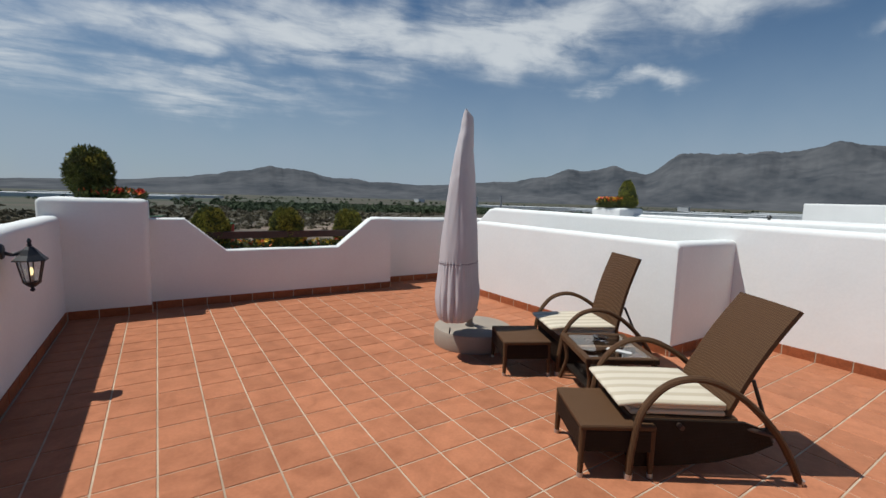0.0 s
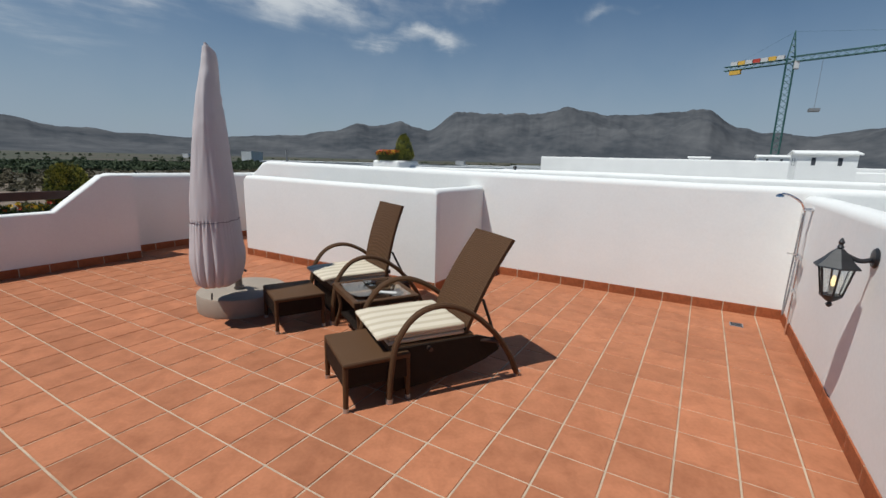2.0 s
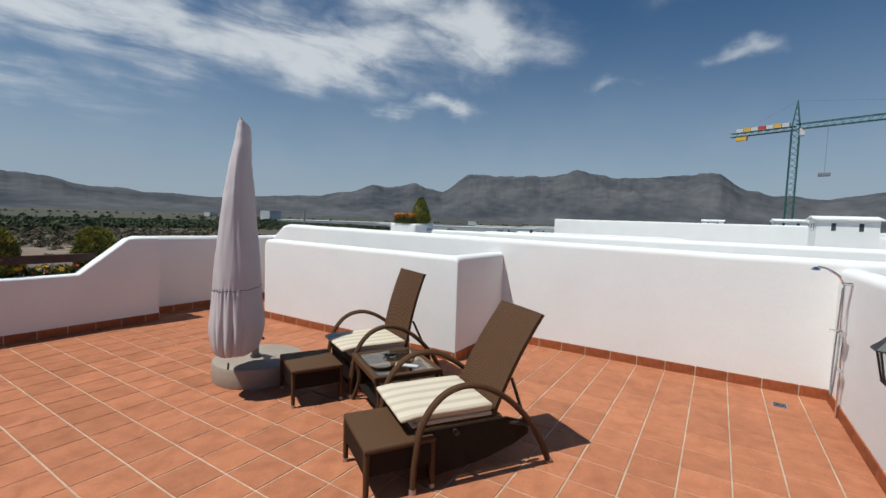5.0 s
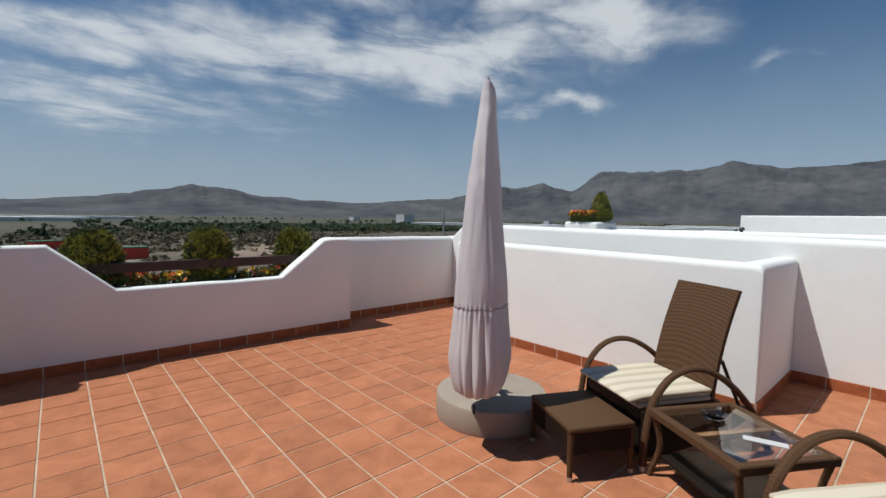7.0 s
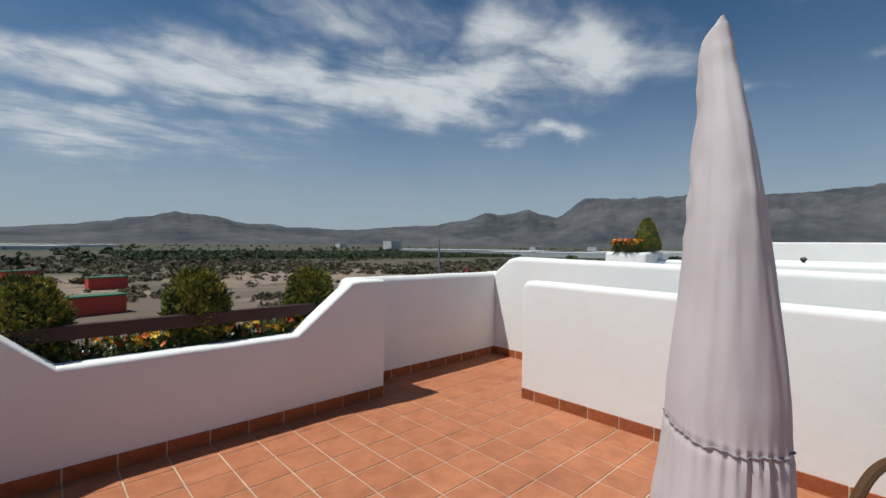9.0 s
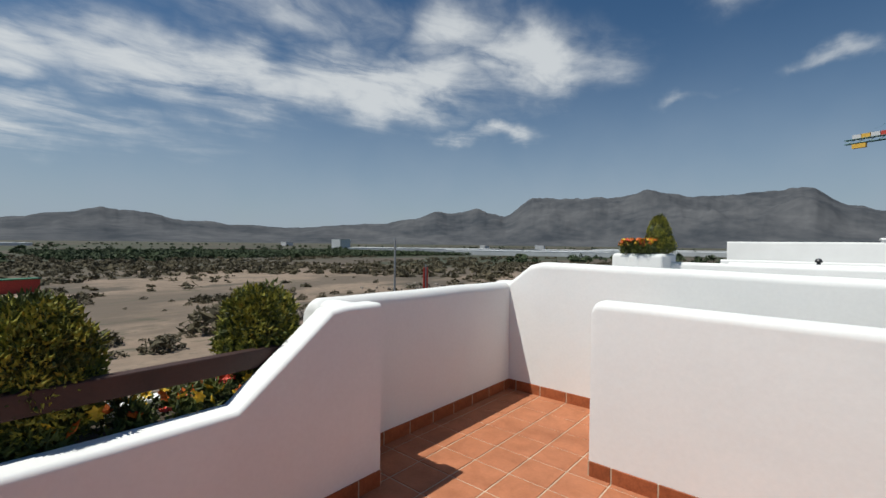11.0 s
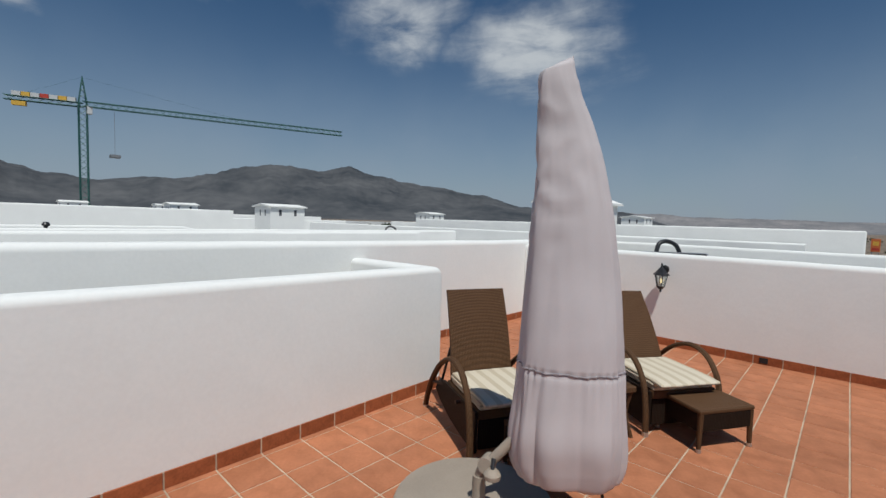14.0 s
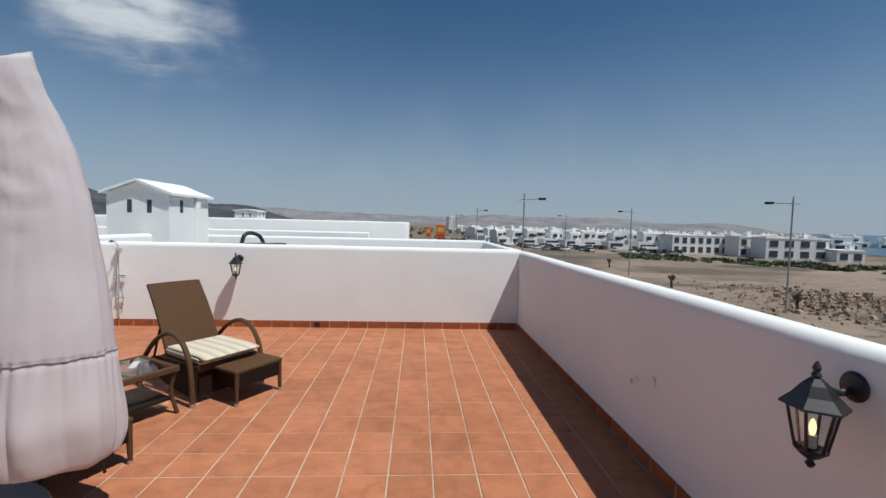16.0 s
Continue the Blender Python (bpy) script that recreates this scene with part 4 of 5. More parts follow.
# ---- plants ----
def leaf_clump(bm, c, r, n, rng, size=0.05, droop=0.0, flat=1.0):
    """n small leaf sprays round c."""
    for _ in range(n):
        d = Vector((rng.gauss(0, 1), rng.gauss(0, 1), rng.gauss(0, 1)))
        if d.length < 1e-3:
            continue
        d.normalize()
        p = c + Vector((d.x * r, d.y * r, d.z * r * flat)) * (0.72 + 0.36 * rng.random())
        up = (d + Vector((0, 0, 0.9 - droop * 2)) + Vector((rng.gauss(0, .35), rng.gauss(0, .35), rng.gauss(0, .35)))).normalized()
        side = up.cross(Vector((rng.gauss(0, 1), rng.gauss(0, 1), 0.2))).normalized()
        s = size * (0.6 + 0.8 * rng.random())
        a, b, q = p - side * s * 0.28, p + side * s * 0.28, p + up * s
        m = p + up * s * 0.5 + side.cross(up) * s * 0.12
        va, vb, vq, vm = (bm.verts.new(x) for x in (a, b, q, m))
        bm.faces.new((va, vb, vm))
        bm.faces.new((va, vm, vq))
        bm.faces.new((vm, vb, vq))


def bush(name, at, w, h, label, seed, tips=0.55, shape="round"):
    """A clipped garden conifer: trunk, inner crown of clumps, brighter tips."""
    rng = random.Random(seed)
    t = thing(name, label, "shrub", at, rng.random() * 90, "terrace shrubs")
    part("trunk", rod((0, 0, -0.04), (0, 0, h * 0.4), 0.02, 8, 0.012), M_BARK, t)
    core = bmesh.new()
    bmesh.ops.create_icosphere(core, subdivisions=2, radius=1, matrix=Matrix.Translation((0, 0, h * 0.52)) @ Matrix.Diagonal((w * 0.36, w * 0.36, h * 0.40, 1)))
    for v in core.verts:
        v.co += v.normal * 0.06 * w * noise.noise(v.co * 9)
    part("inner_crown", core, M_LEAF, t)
    inner, outer = bmesh.new(), bmesh.new()
    n = 170
    for k in range(n):
        f = (k + 0.5) / n
        z = h * (0.10 + 0.86 * f)
        if shape == "cone":
            r = w / 2 * (1.02 - f) ** 0.75 * min(1, f * 6 + 0.5)
        else:
            r = w / 2 * math.sqrt(max(0.03, 1 - (2 * f - 1) ** 2 * 0.93)) * (1.0 - 0.18 * f)
        a = k * 2.39996
        r *= 0.9 + 0.22 * noise.noise(Vector((math.cos(a) * 2, math.sin(a) * 2, z * 5 + seed)))
        c = Vector((r * 0.86 * math.cos(a), r * 0.86 * math.sin(a), z))
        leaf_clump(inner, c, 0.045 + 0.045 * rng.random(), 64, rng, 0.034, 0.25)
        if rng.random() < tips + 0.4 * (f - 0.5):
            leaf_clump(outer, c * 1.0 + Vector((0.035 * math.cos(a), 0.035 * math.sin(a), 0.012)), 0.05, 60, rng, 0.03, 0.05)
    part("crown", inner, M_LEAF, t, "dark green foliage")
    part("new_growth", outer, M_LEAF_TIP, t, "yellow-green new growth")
    return t


def flowers(name, x0, x1, y0, y1, z, n, seed, mats, label, h=0.14):
    """A bed of low flowering plants."""
    rng = random.Random(seed)
    t = thing(name, label, "flowers", ((x0 + x1) / 2, (y0 + y1) / 2, z))
    leaves = bmesh.new()
    for _ in range(n):
        p = Vector((rng.uniform(x0, x1) - (x0 + x1) / 2, rng.uniform(y0, y1) - (y0 + y1) / 2, rng.uniform(0.02, h)))
        leaf_clump(leaves, p, 0.05, 16, rng, 0.045)
    part("leaves", leaves, M_LEAF, t, "green leaves")
    for m, share, nm in mats:
        bm = bmesh.new()
        for _ in range(int(n * share)):
            p = Vector((rng.uniform(x0, x1) - (x0 + x1) / 2, rng.uniform(y0, y1) - (y0 + y1) / 2, h * (0.75 + 0.55 * rng.random())))
            r = 0.03 + 0.02 * rng.random()
            n_ = Vector((rng.gauss(0, 0.8), rng.gauss(0, 0.8), 0.75)).normalized()
            u_ = n_.cross(Vector((0.3, 1, 0.1))).normalized()
            v_ = n_.cross(u_)
            c = bm.verts.new(p)
            ring = [bm.verts.new(p + (u_ * math.cos(math.pi * k / 6) + v_ * math.sin(math.pi * k / 6)) * (r * (1 if k % 2 else 0.62)) + n_ * (0.010 + 0.01 * rng.random())) for k in range(12)]
            for k in range(12):
                bm.faces.new((c, ring[k], ring[(k + 1) % 12]))
        tagged(part(nm, bm, m, t), kind="stuff")
    return t


trough = thing("flower_trough", "planted trough behind the dip in the parapet", "planter")
part("soil", box(1.05, 4.30, NORTH + 0.204, 8.98, 0.55, 0.68), M_SOIL, trough, "dark soil")
part("outer_wall", box(1.0, 4.34, 8.98, 9.1, -0.1, 0.74, 0.02), M_WHITE, trough, "white plastered outer wall")
part("bottom", box(1.0, 4.34, NORTH + 0.202, 8.98, -0.14, 0.55), M_WHITE, trough)
rail = thing("wooden_rail", "dark red-brown timber rail across the flower trough", "rail", (2.85, 8.49, 1.0))
part("beam", box(-1.36, 1.18, -0.035, 0.035, -0.055, 0.055, 0.008), M_WOOD, rail)
for k, (x, y, w, h) in enumerate(((1.78, 8.70, 0.56, 0.72), (2.92, 8.72, 0.54, 0.74), (4.02, 8.72, 0.52, 0.72))):
    bush("trough_shrub", (x, y, 0.66), w, h, "round yellow-green conifer in the flower trough", 11 + k)
flowers("trough_flowers", 1.5, 4.1, 8.47, 8.9, 0.69, 300, 3, ((M_FLOWER_Y, 0.22, "yellow_blooms"), (M_FLOWER_O, 0.12, "orange_blooms"), (M_FLOWER_R, 0.08, "red_blooms")), "low yellow and orange flowers in the trough", 0.15)
bush("pillar_shrub", (0.36, 8.62, 1.50), 0.58, 0.66, "dark green round conifer on the corner pillar", 21, 0.05)
flowers("pillar_flowers", 0.25, 0.95, 8.25, 8.7, 1.52, 90, 5, ((M_FLOWER_R, 0.6, "red_blooms"), (M_FLOWER_O, 0.3, "orange_blooms")), "red and orange flowers on the corner pillar", 0.10)
# the neighbour's planter to the east
structure("wall_planter_east", box(11.0, 12.0, 8.0, 8.9, -0.1, 1.55, 0.07, 4), M_WHITE, "white plastered planter pillar of the next terrace", "pillar", smooth=True)
bush("pillar_shrub", (11.52, 8.2, 1.53), 0.60, 0.70, "pointed yellow-green conifer on the neighbouring planter", 31, 0.5, "cone")
flowers("pillar_flowers", 10.98, 11.42, 8.2, 8.75, 1.55, 220, 9, ((M_FLOWER_O, 0.6, "orange_blooms"), (M_FLOWER_Y, 0.4, "yellow_blooms"), (M_FLOWER_R, 0.15, "red_blooms")), "orange and yellow flowers on the neighbouring planter", 0.2)


# ---- the solar collector behind the south parapet ----
def collector(at, turn, tilt, label, lift=0.72):
    t = thing("solar_collector", label, "solar panel", at, turn, "solar collectors")
    m = pose(0, 0, 0, 0, tilt)
    s = part("sheet", box(-1.0, 1.0, -0.6, 0.6, 0.0, 0.06), M_PANEL, t, "dark grey absorber sheet")
    s.matrix_local = m
    for x0, x1, y0, y1 in ((-1.02, 1.02, 0.6, 0.625), (-1.02, 1.02, -0.625, -0.6), (1.0, 1.02, -0.6, 0.6), (-1.02, -1.0, -0.6, 0.6)):
        f = part("edge_frame", box(x0, x1, y0, y1, -0.005, 0.068), M_ALU, t, "aluminium edge")
        f.matrix_local = m
    part("pipe", tube(curve([(0.9, 0.26, lift - 0.22), (0.95, 0.2, lift - 0.05), (1.02, 0.05, lift), (1.03, -0.12, lift - 0.07), (1.0, -0.2, lift - 0.24)], 8), 0.04, 0.04, 10), M_BLACK, t, "black lagged pipe", smooth=True)
    for y in (-0.5, 0.5):
        part("stand", rod((0.85, y, -1.0), (0.85, y, 0.45), 0.02, 8), M_ALU, t)
        part("stand", rod((-0.9, y, -1.0), (-0.9, y, -0.5), 0.02, 8), M_ALU, t)
    return t


collector((4.67, -1.33, 0.746), -56.8, -27, "dark solar collector with pale edge on a roof stand")
collector((6.2, -7.3, 0.56), -56.8, -27, "dark solar collector with pale edge on a roof stand", 0.58)
collector((4.2, -7.3, 0.54), -56.8, -27, "dark solar collector with pale edge on a roof stand", 0.58)
collector((16.5, -4.5, 0.70), -56.8, -27, "dark solar collector with pale edge on a roof stand")


cap = thing("vent_cap", "small black vent cap on a neighbouring parapet", "vent", (14.13, 5.9, 1.355))
part("collar", rod((0, 0, 0), (0, 0, 0.05), 0.035, 10), M_BLACK, cap)
part("cowl", lathe([(0.06, 0.05), (0.065, 0.08), (0.04, 0.12), (0.01, 0.13)], 14), M_BLACK, cap, smooth=True)


# ---- the tower crane ----
def lattice(bm, a, b, w, n, r):
    """A square truss between two points."""
    a, b = Vector(a), Vector(b)
    d = (b - a).normalized()
    s = d.cross(Vector((0, 0, 1)))
    s = (s if s.length > 0.1 else Vector((1, 0, 0))).normalized()
    q = s.cross(d)
    corner = [(s + q) * w / 2, (s - q) * w / 2, (-s - q) * w / 2, (q - s) * w / 2]
    for c in corner:
        rod(a + c, b + c, r, 4, bm=bm)
    for k in range(n):
        p0, p1 = a + (b - a) * k / n, a + (b - a) * (k + 1) / n
        for j in range(4):
            rod(p0 + corner[j], p1 + corner[(j + 1) % 4], r * 0.6, 3, bm=bm)
    return bm


def crane():
    t = thing("tower_crane", "green steel tower crane with yellow ballast boards", "crane", (179, -17.5, -6.5))
    jib, back = Vector((-30, -74, 0)), Vector((7.0, 17, 0))
    part("mast", lattice(bmesh.new(), (0, 0, 0), (0, 0, 41), 2.0, 22, 0.16), M_CRANE, t)
    part("jib", lattice(bmesh.new(), (0, 0, 41), jib + Vector((0, 0, 40.5)), 1.5, 40, 0.13), M_CRANE, t)
    part("counter_jib", lattice(bmesh.new(), (0, 0, 40.6), back + Vector((0, 0, 40.6)), 1.2, 8, 0.14), M_CRANE, t)
    head = bmesh.new()
    feet = [Vector((x, y, 41)) for x, y in ((-1, -1), (1, -1), (1, 1), (-1, 1))]
    apex = Vector((0, 0, 49.3))
    for k in range(4):
        rod(feet[k], apex, 0.17, 4, bm=head)
        for f in (0.2, 0.42, 0.64):
            rod(feet[k].lerp(apex, f), feet[(k + 1) % 4].lerp(apex, f + 0.14), 0.10, 3, bm=head)
    part("tower_head", head, M_CRANE, t)
    part("tie_bar", rod((0, 0, 49), jib * 0.55 + Vector((0, 0, 41.5)), 0.022, 4), M_CRANE, t)
    part("tie_bar", rod((0, 0, 49), back * 0.9 + Vector((0, 0, 41)), 0.022, 4), M_CRANE, t)
    d = back.normalized()
    side = d.cross(Vector((0, 0, 1)))
    ang = math.degrees(math.atan2(d.y, d.x))
    for k, m in enumerate((M_GLASSHOUSE, M_YELLOW, M_GLASSHOUSE, M_RED, M_GLASSHOUSE, M_YELLOW, M_GLASSHOUSE)):
        b = part("ballast_board", box(-1.0, 1.0, -0.6, 0.6, -0.35, 0.95), m, t)
        b.matrix_local = pose(*(d * (2.6 + 2.15 * k) + Vector((0, 0, 41.6))), 0, 0, ang)
    blk = part("counterweight", box(-1.6, 1.6, -0.6, 0.6, -1.5, 0.1), M_YELLOW, t)
    blk.matrix_local = pose(*(d * 15 + Vector((0, 0, 40))), 0, 0, ang)
    part("cab", box(-1.4, 0.2, -2.2, -0.9, 38, 40.4, 0.1), M_GLASSHOUSE, t)
    h = jib * 0.10 + Vector((0, 0, 41))
    part("hoist_rope", rod(h, h - Vector((0, 0, 15)), 0.05, 4), M_GREY, t)
    part("hook_load", box(h.x - 1.3, h.x + 1.3, h.y - 1.3, h.y + 1.3, h.z - 15.9, h.z - 15), M_GREY, t)
    return t


crane()


# ---- country: shrubs, orchards, sheds, sea-side town ----
def polar(az, d, z=-6.5):
    a = radians(az)
    return Vector((1.8 + d * math.sin(a), 4.5 + d * math.cos(a), z))


def clumps(name, spots, material, label, category):
    """Many uneven shrubs as one body of leaf sprays."""
    rng = random.Random(len(spots))
    bm = bmesh.new()
    verts, faces = [], []
    for c, r, h in spots:
        near = (c - Vector((2, 5, c.z))).length < 75
        n = (120 if r < 1 else 260) if near else 26 if r < 2 else 60
        for _ in range(n):
            d = Vector((rng.gauss(0, 1), rng.gauss(0, 1), abs(rng.gauss(0, 1)))).normalized()
            p = c + Vector((d.x * r, d.y * r, d.z * h)) * (0.55 + 0.5 * rng.random())
            s = (0.15 if near else 0.42) * r * (0.5 + rng.random())
            k = len(verts)
            for _j in range(4):
                q = p + Vector((rng.gauss(0, 1), rng.gauss(0, 1), rng.gauss(0, 0.8))) * s * 0.6
                q.z = max(q.z, c.z)
                verts.append(q)
            faces += [(k, k + 1, k + 2), (k, k + 2, k + 3), (k, k + 3, k + 1), (k + 1, k + 3, k + 2)]
    me = bpy.data.meshes.new(name)
    me.from_pydata([tuple(v) for v in verts], [], faces)
    me.materials.append(material)
    return tagged(new(name, me), label, category, kind="stuff")


rng = random.Random(4)
spots = []
for _ in range(3200):
    az, d = rng.uniform(-18, 80), 20 + 190 * rng.random() ** 1.2
    p = polar(az, d)
    if noise.noise(Vector((p.x * 0.022, p.y * 0.03, 1))) + 0.25 * noise.noise(p * 0.11) > 0.06 or rng.random() < 0.06:
        r = rng.uniform(0.25, 0.9) * (1.7 if rng.random() < 0.06 else 1)
        spots.append((p, r, r * rng.uniform(0.5, 0.9)))
spots += [(polar(22, 46), 2.4, 2.2), (polar(24, 48), 1.8, 1.6), (polar(12.5, 44), 1.3, 1.1), (polar(17.5, 40), 1.5, 1.0), (polar(27, 60), 1.6, 1.2), (polar(33, 55), 1.4, 0.9)]
for _ in range(3400):
    az, d = rng.uniform(-20, 84), rng.uniform(105, 270)
    p = polar(az, d)
    if noise.noise(Vector((p.x * 0.012, p.y * 0.02, 4))) + 0.3 * noise.noise(p * 0.05) > -0.08:
        r = rng.uniform(0.6, 1.5)
        spots.append((p, r, r * rng.uniform(0.5, 0.9)))
clumps("scrub", spots, M_SCRUB, "dry grey-green scrub on the sandy plain", "scrub")
trees = []
for _ in range(1500):
    az, d = rng.uniform(-25, 140), 190 + 900 * rng.random() ** 1.4
    p = polar(az, d)
    if noise.noise(Vector((p.x * 0.006, p.y * 0.01, 9))) > -0.05:
        r = rng.uniform(1.2, 2.6)
        trees.append((p, r, r * rng.uniform(0.9, 1.5)))
clumps("distant_trees", trees, M_ORCHARD, "dark green trees and hedges across the plain", "trees")
rows_ = []
for row in range(16):
    for k in range(90):
        p = polar(16, 225) + Vector((k * 2.4 - 30, row * 9 - k * 0.35, 0))
        rows_.append((p, 1.5 + 0.3 * rng.random(), 2.0 + 0.5 * rng.random()))
clumps("orchard", rows_, M_ORCHARD, "rows of green orchard trees", "orchard")


def shed(name, az, d, w, l, h, material, label, category, turn=0.0, roof=None):
    t = thing(name, label, category, polar(az, d), turn)
    part("wall", box(-w / 2, w / 2, -l / 2, l / 2, 0, h), material, t)
    part("roof", box(-w / 2 - 0.1, w / 2 + 0.1, -l / 2 - 0.1, l / 2 + 0.1, h + 0.004, h + 0.18), roof or material, t)
    return t


for az, d, tn in ((4.6, 62, 12), (5.6, 93, 8), (-1.0, 120, 30)):
    shed("site_container", az, d, 5.4, 2.3, 1.95, M_RED, "red site container with green roof on the plain", "container", tn, M_GREENBOX)
for az, d, w, l, h in ((36.5, 640, 26, 14, 12), (30, 900, 20, 12, 7), (62, 520, 12, 10, 7), (55, 780, 30, 9, 5)):
    shed("farm_building", az, d, w, l, h, M_GLASSHOUSE, "distant pale farm building on the plain", "building", 20)
for az, d, w, l in ((-12, 520, 260, 60), (50, 420, 180, 40), (60, 330, 120, 30), (70, 420, 200, 40), (80, 560, 220, 50), (96, 420, 160, 40), (108, 520, 240, 50), (120, 620, 200, 50), (133, 700, 260, 50), (-2, 700, 200, 60)):
    shed("greenhouse", az, d, w, l, 3.2, M_GLASSHOUSE, "long low white plastic greenhouse on the plain", "greenhouse", -az)


def town_house(az, d, w, storeys, label, wide=2, grey=False):
    """A white flat-roofed block with rows of window openings."""
    t = thing("town_house", label, "house", polar(az, d), -az + 32, "white town by the sea")
    h = 3.1 * storeys
    part("wall", box(-w / 2, w / 2, -4, 4, 0, h), M_WHITE, t)
    part("roof_parapet", box(-w / 2 - 0.1, w / 2 + 0.1, -4.1, 4.1, h + 0.01, h + 0.5), M_WHITE, t)
    for s in range(storeys):
        for k in range(wide):
            x = -w / 2 + w * (k + 0.5) / wide
            ww = w / wide * 0.27
            part("window", box(x - ww, x + ww, -4.1, -3.9, 0.7 + 3.1 * s, 2.6 + 3.1 * s), M_DARKSLOT, t)
    part("chimney", box(w * 0.2, w * 0.2 + 1.2, -1, 1, h + 0.5, h + 1.7), M_WHITE, t)
    return t


def terrace_house(az, d, w, rng, label, far):
    """A small white flat-roofed house: two storeys of uneven depth, a shaded porch, windows and a chimney."""
    t = thing("town_house", label, "house", polar(az, d), -az + 24 + rng.uniform(-9, 9), "white town by the sea")
    h0, h1 = rng.uniform(2.9, 3.3), rng.uniform(5.6, 6.6)
    left = rng.random() < 0.5
    cut = w * rng.uniform(0.15, 0.4)
    a, b = (-w / 2 + cut, w / 2) if left else (-w / 2, w / 2 - cut)
    part("ground_storey", box(-w / 2, w / 2, -4.5, 4, 0, h0), M_WHITE, t)
    part("upper_storey", box(a, b, -3.4 + rng.uniform(-0.6, 0.8), 4, h0 + 0.004, h1), M_WHITE, t)
    part("roof_parapet", box(a - 0.08, b + 0.08, -2.4, 4.05, h1 + 0.004, h1 + rng.uniform(0.25, 0.9)), M_WHITE, t)
    part("window", box(a + (b - a) * 0.2, a + (b - a) * rng.uniform(0.45, 0.75), -4.2, -2.4, h0 + 0.7, h0 + rng.uniform(1.7, 2.3)), M_DARKSLOT, t)
    part("porch", box(-w * 0.4, w * rng.uniform(0.05, 0.4), -4.62, -4.45, 0.2, rng.uniform(1.9, 2.5)), M_DARKSLOT, t)
    x = rng.uniform(a + 0.4, b - 1.6)
    part("chimney", box(x, x + 1.1, 0, 1.4, h1 + 0.2, h1 + rng.uniform(1.3, 2.3)), M_WHITE, t)
    if not far:
        part("window", box(b - (b - a) * 0.2, b - 0.3, -3.9, -2.6, h0 + 0.9, h0 + 2.0), M_DARKSLOT, t)
        part("garden_wall", box(-w / 2, w / 2, -8.2, -8.0, 0, rng.uniform(0.9, 1.5)), M_WHITE, t)
    return t


hrng = random.Random(21)
for d, a0, a1, low, high in ((196, 190.0, 210.2, 5.5, 9.0), (226, 188.5, 214, 6, 10), (262, 187.2, 221, 7, 12), (310, 186.6, 226, 8, 16), (380, 186, 228, 9, 22), (480, 185, 226, 10, 30), (640, 184.5, 224, 12, 45)):
    a = a0
    while a < a1:
        w = hrng.uniform(low, high)
        step = math.degrees(w / d)
        terrace_house(a + step / 2, d + hrng.uniform(-7, 7), min(w, 14), hrng, "white two-storey house with dark windows in the seaside town", d > 240)
        a += step * (1.0 if hrng.random() < 0.75 else hrng.uniform(1.2, 1.9))
town_house(213.7, 176, 19.8, 2, "long white commercial building with a row of dark windows", 7)
town_house(218.2, 175, 6.2, 2, "white square block joined to the commercial building", 2)
town_house(222.3, 172, 17.5, 2, "white modern villa block with large dark openings", 4)
town_house(226.4, 174, 7, 1, "low white annexe beside the villa block", 2)
town_house(184.3, 620, 9, 6, "tall pale apartment block far off in the town", 3)


def ad_board(az, d, w, h, panel, label):
    t = thing("roadside_board", label, "signboard", polar(az, d), -az, "roadside boards")
    for x in (-w * 0.35, w * 0.35):
        part("post", rod((x, 0.12, 0), (x, 0.12, h - 0.3), 0.09, 6), M_GREY, t)
    board = part("panel", box(-w / 2, w / 2, -0.08, 0.04, h - panel, h, 0.02), M_BOARD, t, "orange-red printed panel")
    part("stripe", box(-w * 0.32, w * 0.32, -0.10, -0.07, h - panel * 0.52, h - panel * 0.2, 0.01), M_YELLOW, board)
    part("base_band", box(-w * 0.4, w * 0.4, -0.10, -0.07, h - panel * 0.9, h - panel * 0.7, 0.01), M_RED, board)
    return t


ad_board(183.1, 150, 3.2, 8.0, 4.6, "orange roadside board on two steel posts")
ad_board(181.5, 150, 1.7, 6.9, 3.2, "narrow orange roadside board on steel posts")
srng = random.Random(8)
green = []
for _ in range(900):
    az = srng.uniform(150, 231)
    d = srng.uniform(185, 1000) if az > 187 else srng.uniform(110, 1000)
    p = polar(az, d)
    if noise.noise(Vector((p.x * 0.01, p.y * 0.012, 5))) > (-0.2 if az < 188 else 0.12) or srng.random() < 0.1:
        r = srng.uniform(0.9, 2.2)
        green.append((p, r, r * srng.uniform(0.7, 1.5)))
for _ in range(260):
    az, d = srng.uniform(206, 234), srng.uniform(128, 152)
    r = srng.uniform(0.3, 0.9)
    green.append((polar(az, d), r * 1.5, r * 0.7))
clumps("town_trees", green, M_ORCHARD, "dark green trees and bushes among the town houses", "trees")
for n_, (az, d) in enumerate((rng.uniform(189, 213), rng.uniform(155, 183)) for _ in range(48)):
    t = thing("parked_car", "parked car on the far roadside", "car", polar(az, d), rng.uniform(0, 90), "cars parked by the town")
    m_ = (M_BLACK, M_GREY, M_GLASSHOUSE, M_DARKSLOT)[n_ % 4]
    part("body", box(-2.1, 2.1, -0.85, 0.85, 0.3, 0.95, 0.15), m_, t)
    part("cabin", box(-1.1, 1.2, -0.75, 0.75, 0.96, 1.5, 0.2), M_DARKSLOT, t)
    for x in (-1.3, 1.3):
        for y in (-0.82, 0.82):
            part("wheel", rod((x, y - 0.1, 0.32), (x, y + 0.1, 0.32), 0.32, 10), M_BLACK, t)


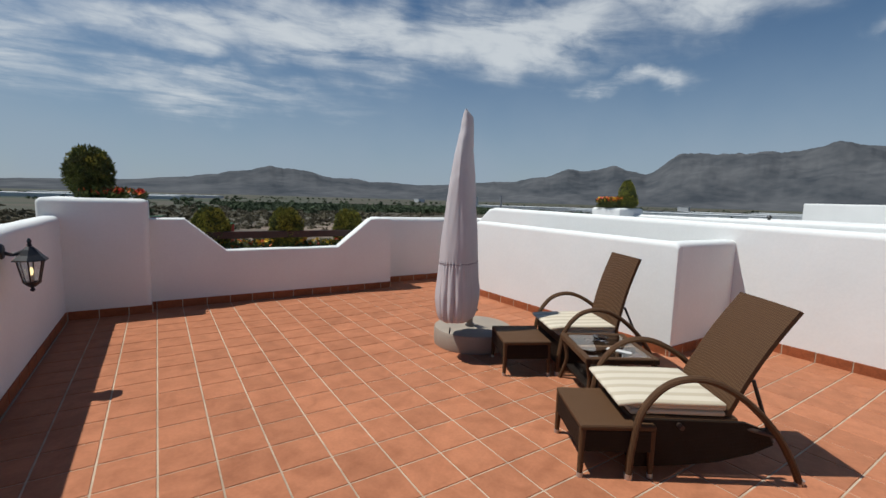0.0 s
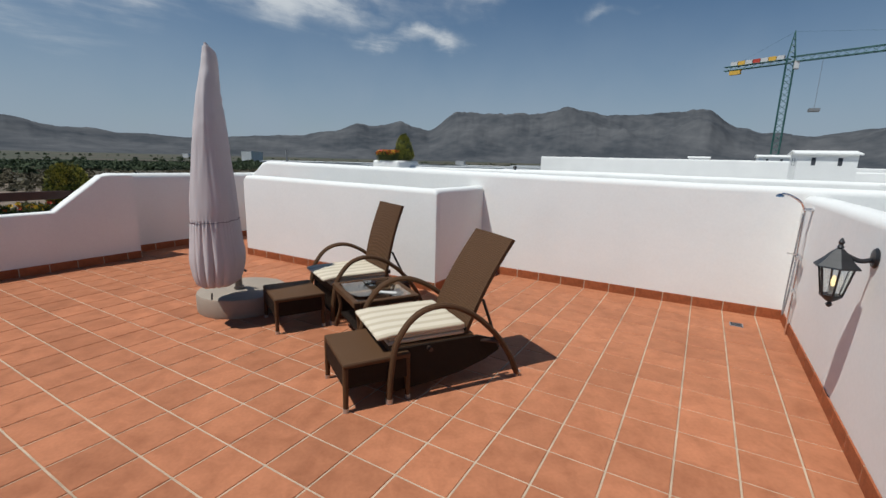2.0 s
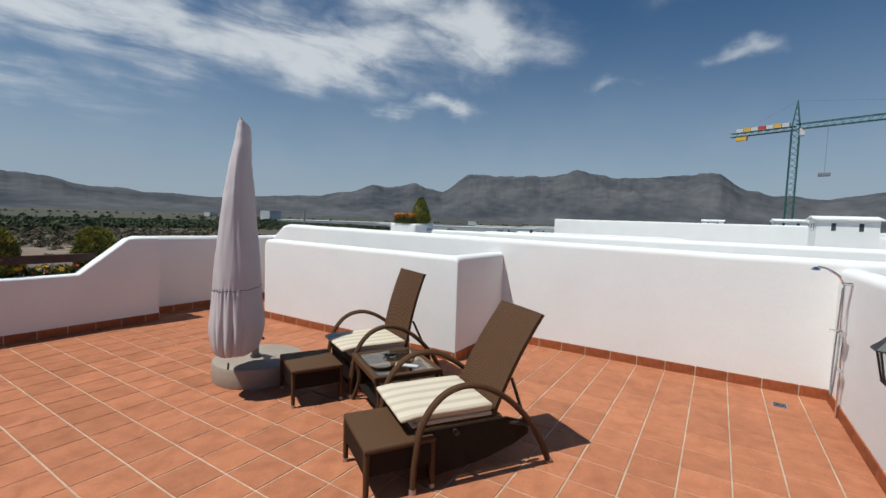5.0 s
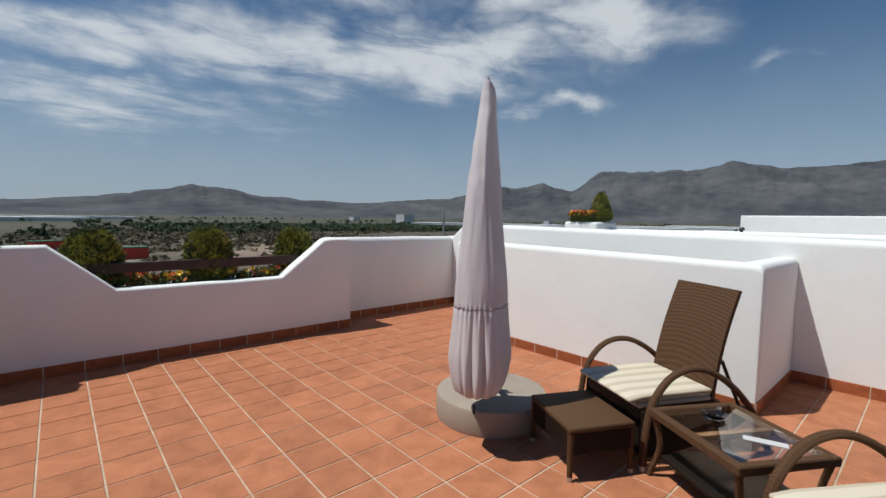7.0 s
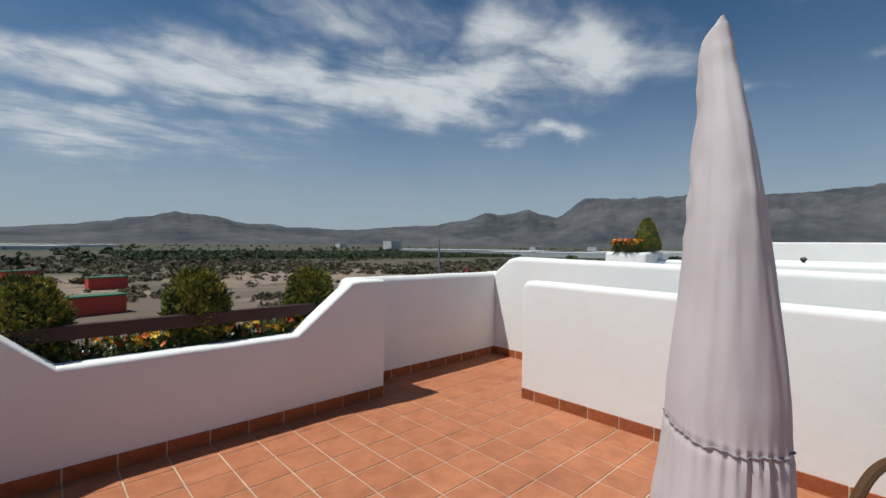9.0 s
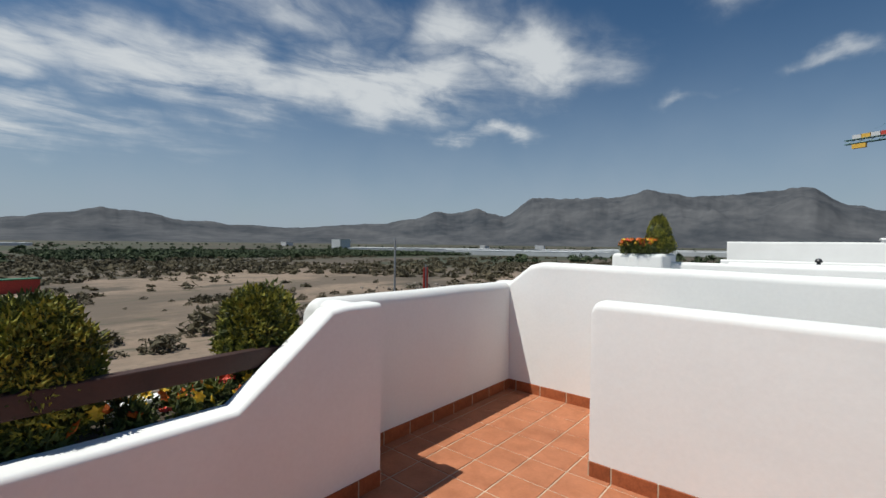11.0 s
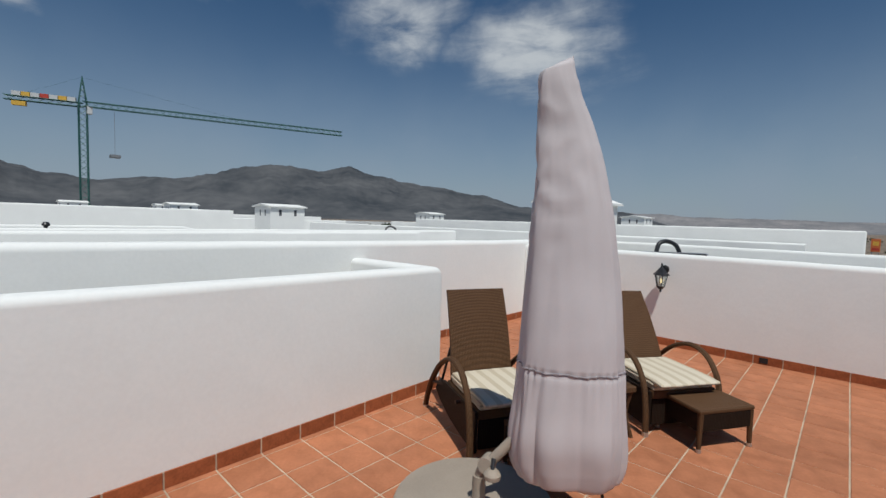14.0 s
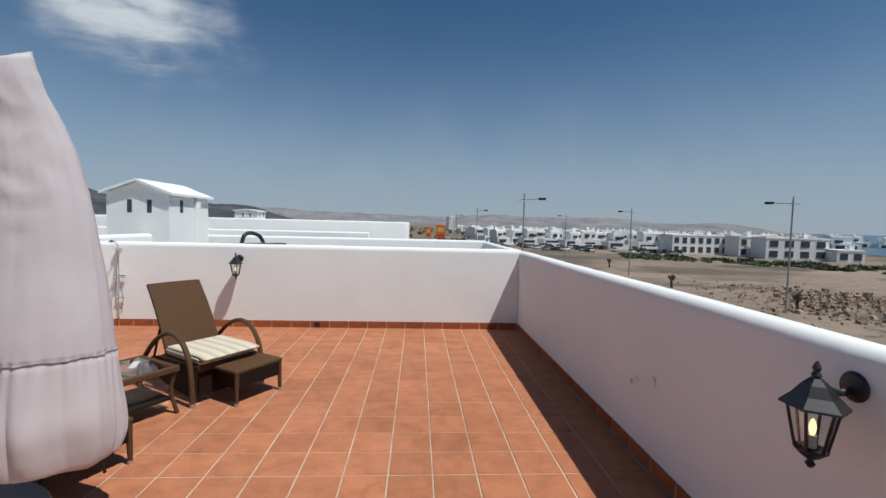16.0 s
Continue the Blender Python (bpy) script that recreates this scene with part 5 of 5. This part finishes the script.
def street_lamp(az, d, arm, h=11.6):
    t = thing("street_lamp", "tall grey street lamp with one arm on the coast road", "street lamp", polar(az, d), -az, "street lamps")
    part("pole", rod((0, 0, 0), (0, 0, h), 0.10, 8, 0.07), M_GREY, t)
    part("arm", rod((-arm * 0.3, 0, h - 0.75), (arm, 0, h - 0.6), 0.04, 6), M_GREY, t)
    part("lamp_head", box(arm - 0.45, arm + 0.35, -0.18, 0.18, h - 0.74, h - 0.48, 0.06), M_BLACK, t)
    return t


for az, d, arm in ((223.7, 55, -1.9), (207.4, 82, -1.8), (194.5, 47, 2.0), (188.0, 88, 1.8), (199.4, 120, -1.7), (185.2, 140, 1.7), (-9.0, 40, 1.5)):
    street_lamp(az, d, arm, 11.9 if az > 0 else 7.6)
for az, d in ((224.6, 57), (212.4, 68), (205, 96)):
    t = thing("dead_palm", "withered brown palm stump on the waste ground", "palm", polar(az, d))
    part("trunk", rod((0, 0, 0), (0.1, 0, 1.25), 0.16, 8), M_BARK, t)
    bm = bmesh.new()
    leaf_clump(bm, Vector((0.1, 0, 1.4)), 0.26, 60, random.Random(int(d)), 0.35, 0.15)
    part("crown", bm, M_BARK, t)


def stones(name, n, az0, az_spread, d0, d_spread, heap, material, label):
    """Broken stones strewn over waste ground, piled up along the middle of the heap."""
    rv, rf = [], []
    for _ in range(n):
        az, d = rng.gauss(az0, az_spread), rng.gauss(d0, d_spread)
        s = rng.uniform(0.05, 0.20) if rng.random() < 0.85 else rng.uniform(0.2, 0.42)
        c = polar(az, d) + Vector((0, 0, s * 0.3 + max(0, heap - abs(d - d0) * 0.22) * rng.random()))
        k = len(rv)
        for sx, sy, sz in ((-1, -1, -1), (1, -1, -1), (1, 1, -1), (-1, 1, -1), (-.7, -.7, 1), (.7, -.8, 1), (.8, .7, 1), (-.8, .8, 1)):
            rv.append(tuple(c + Vector((sx, sy, sz * 0.7)) * s * rng.uniform(0.35, 1.15)))
        rf += [tuple(k + q for q in f) for f in ((0, 3, 2, 1), (4, 5, 6, 7), (0, 1, 5, 4), (1, 2, 6, 5), (2, 3, 7, 6), (3, 0, 4, 7))]
    me = bpy.data.meshes.new(name)
    me.from_pydata(rv, [], rf)
    me.materials.append(material)
    return tagged(new(name, me), label, "rubble", kind="stuff")


stones("rubble_heap", 1500, 229, 6, 66, 7, 1.6, M_RUBBLE, "heap of brown rubble and boulders on waste ground")
stones("debris_row", 900, 55, 6, 78, 5, 0.7, M_DEBRIS, "row of pale broken concrete on the dry plain")
stones("debris_row", 700, 36, 4, 52, 3, 0.8, M_DEBRIS, "low bank of grey stones and debris on the plain")
flag = thing("flag_banner", "red banner on a steel pole on the plain", "banner", polar(46.5, 34))
part("pole", rod((0, 0, 0), (0, 0, 6.6), 0.06, 6), M_GREY, flag)
part("cloth", box(-0.25, 0.25, -0.02, 0.02, 3.6, 6.4, 0.008), M_RED, flag)
mast = thing("lamp_post", "thin grey steel post on the plain", "post", polar(42.8, 42))
part("pole", rod((0, 0, 0), (0, 0, 8.6), 0.09, 6), M_GREY, mast)


# ---- skirting and floor tiles ----
skirt_y(walls["west"], WEST, SOUTH, PY)
skirt_x(pillar, PY, WEST, PX1)
skirt_y(pillar, PX1, PY, NORTH)
skirt_x(walls["north"], NORTH, PX1, 4.655)
skirt_y(walls["step"], 4.655, NORTH, NORTH2)
skirt_x(walls["alcove"], NORTH2, 4.655, EAST)
skirt_y(walls["east"], EAST, NORTH2, BY1)
skirt_x(walls["block_north"], BY1, EAST, BX)
skirt_y(walls["block_west"], BX, BY1, BY0)
skirt_x(walls["block_south"], BY0, BX, EAST)
skirt_y(walls["east"], EAST, BY0, SOUTH)
skirt_x(walls["south"], SOUTH, EAST, WEST)


def tile_bm(bm, cx, cy, s=0.1505, dz=0.0):
    c = 0.004
    lo = [bm.verts.new((cx + sx * s, cy + sy * s, -0.004)) for sx, sy in ((-1, -1), (1, -1), (1, 1), (-1, 1))]
    hi = [bm.verts.new((cx + sx * (s - c), cy + sy * (s - c), 0.002 + dz)) for sx, sy in ((-1, -1), (1, -1), (1, 1), (-1, 1))]
    bm.faces.new(hi)
    for k in range(4):
        bm.faces.new((lo[k], lo[(k + 1) % 4], hi[(k + 1) % 4], hi[k]))


one = bmesh.new()
tile_bm(one, 0, 0)
tile_mesh = finish(one, "floor_tile", M_TILE)
rest = bmesh.new()
count = 0
for i in range(-11, 15):
    for j in range(-8, 23):
        cx, cy = GX - (i - 0.5) * PITCH, GY + (j + 0.5) * PITCH
        if not (WEST - 0.1 < cx < EAST + 0.1 and SOUTH - 0.1 < cy < NORTH2 + 0.1):
            continue
        if cx < 4.4 and cy > NORTH + 0.1 or (BX + 0.15 < cx and BY0 + 0.15 < cy < BY1 - 0.15):
            continue
        tilt = 0.0008 * noise.noise(Vector((cx * 3, cy * 3, 0)))
        if 1.2 < cx < 5.9 and 0.4 < cy < 6.6 and count < 300:
            ob = new("floor_tile", tile_mesh)
            ob.parent = floor
            ob.matrix_world = pose(cx, cy, tilt, 0, 0, 90 * ((i * 7 + j * 13) % 4))
            count += 1
        else:
            tile_bm(rest, cx, cy, dz=tilt)
rest_ob = part("floor_tile_field", rest, M_TILE, floor, "square terracotta tiles")
tagged(rest_ob, kind="stuff")
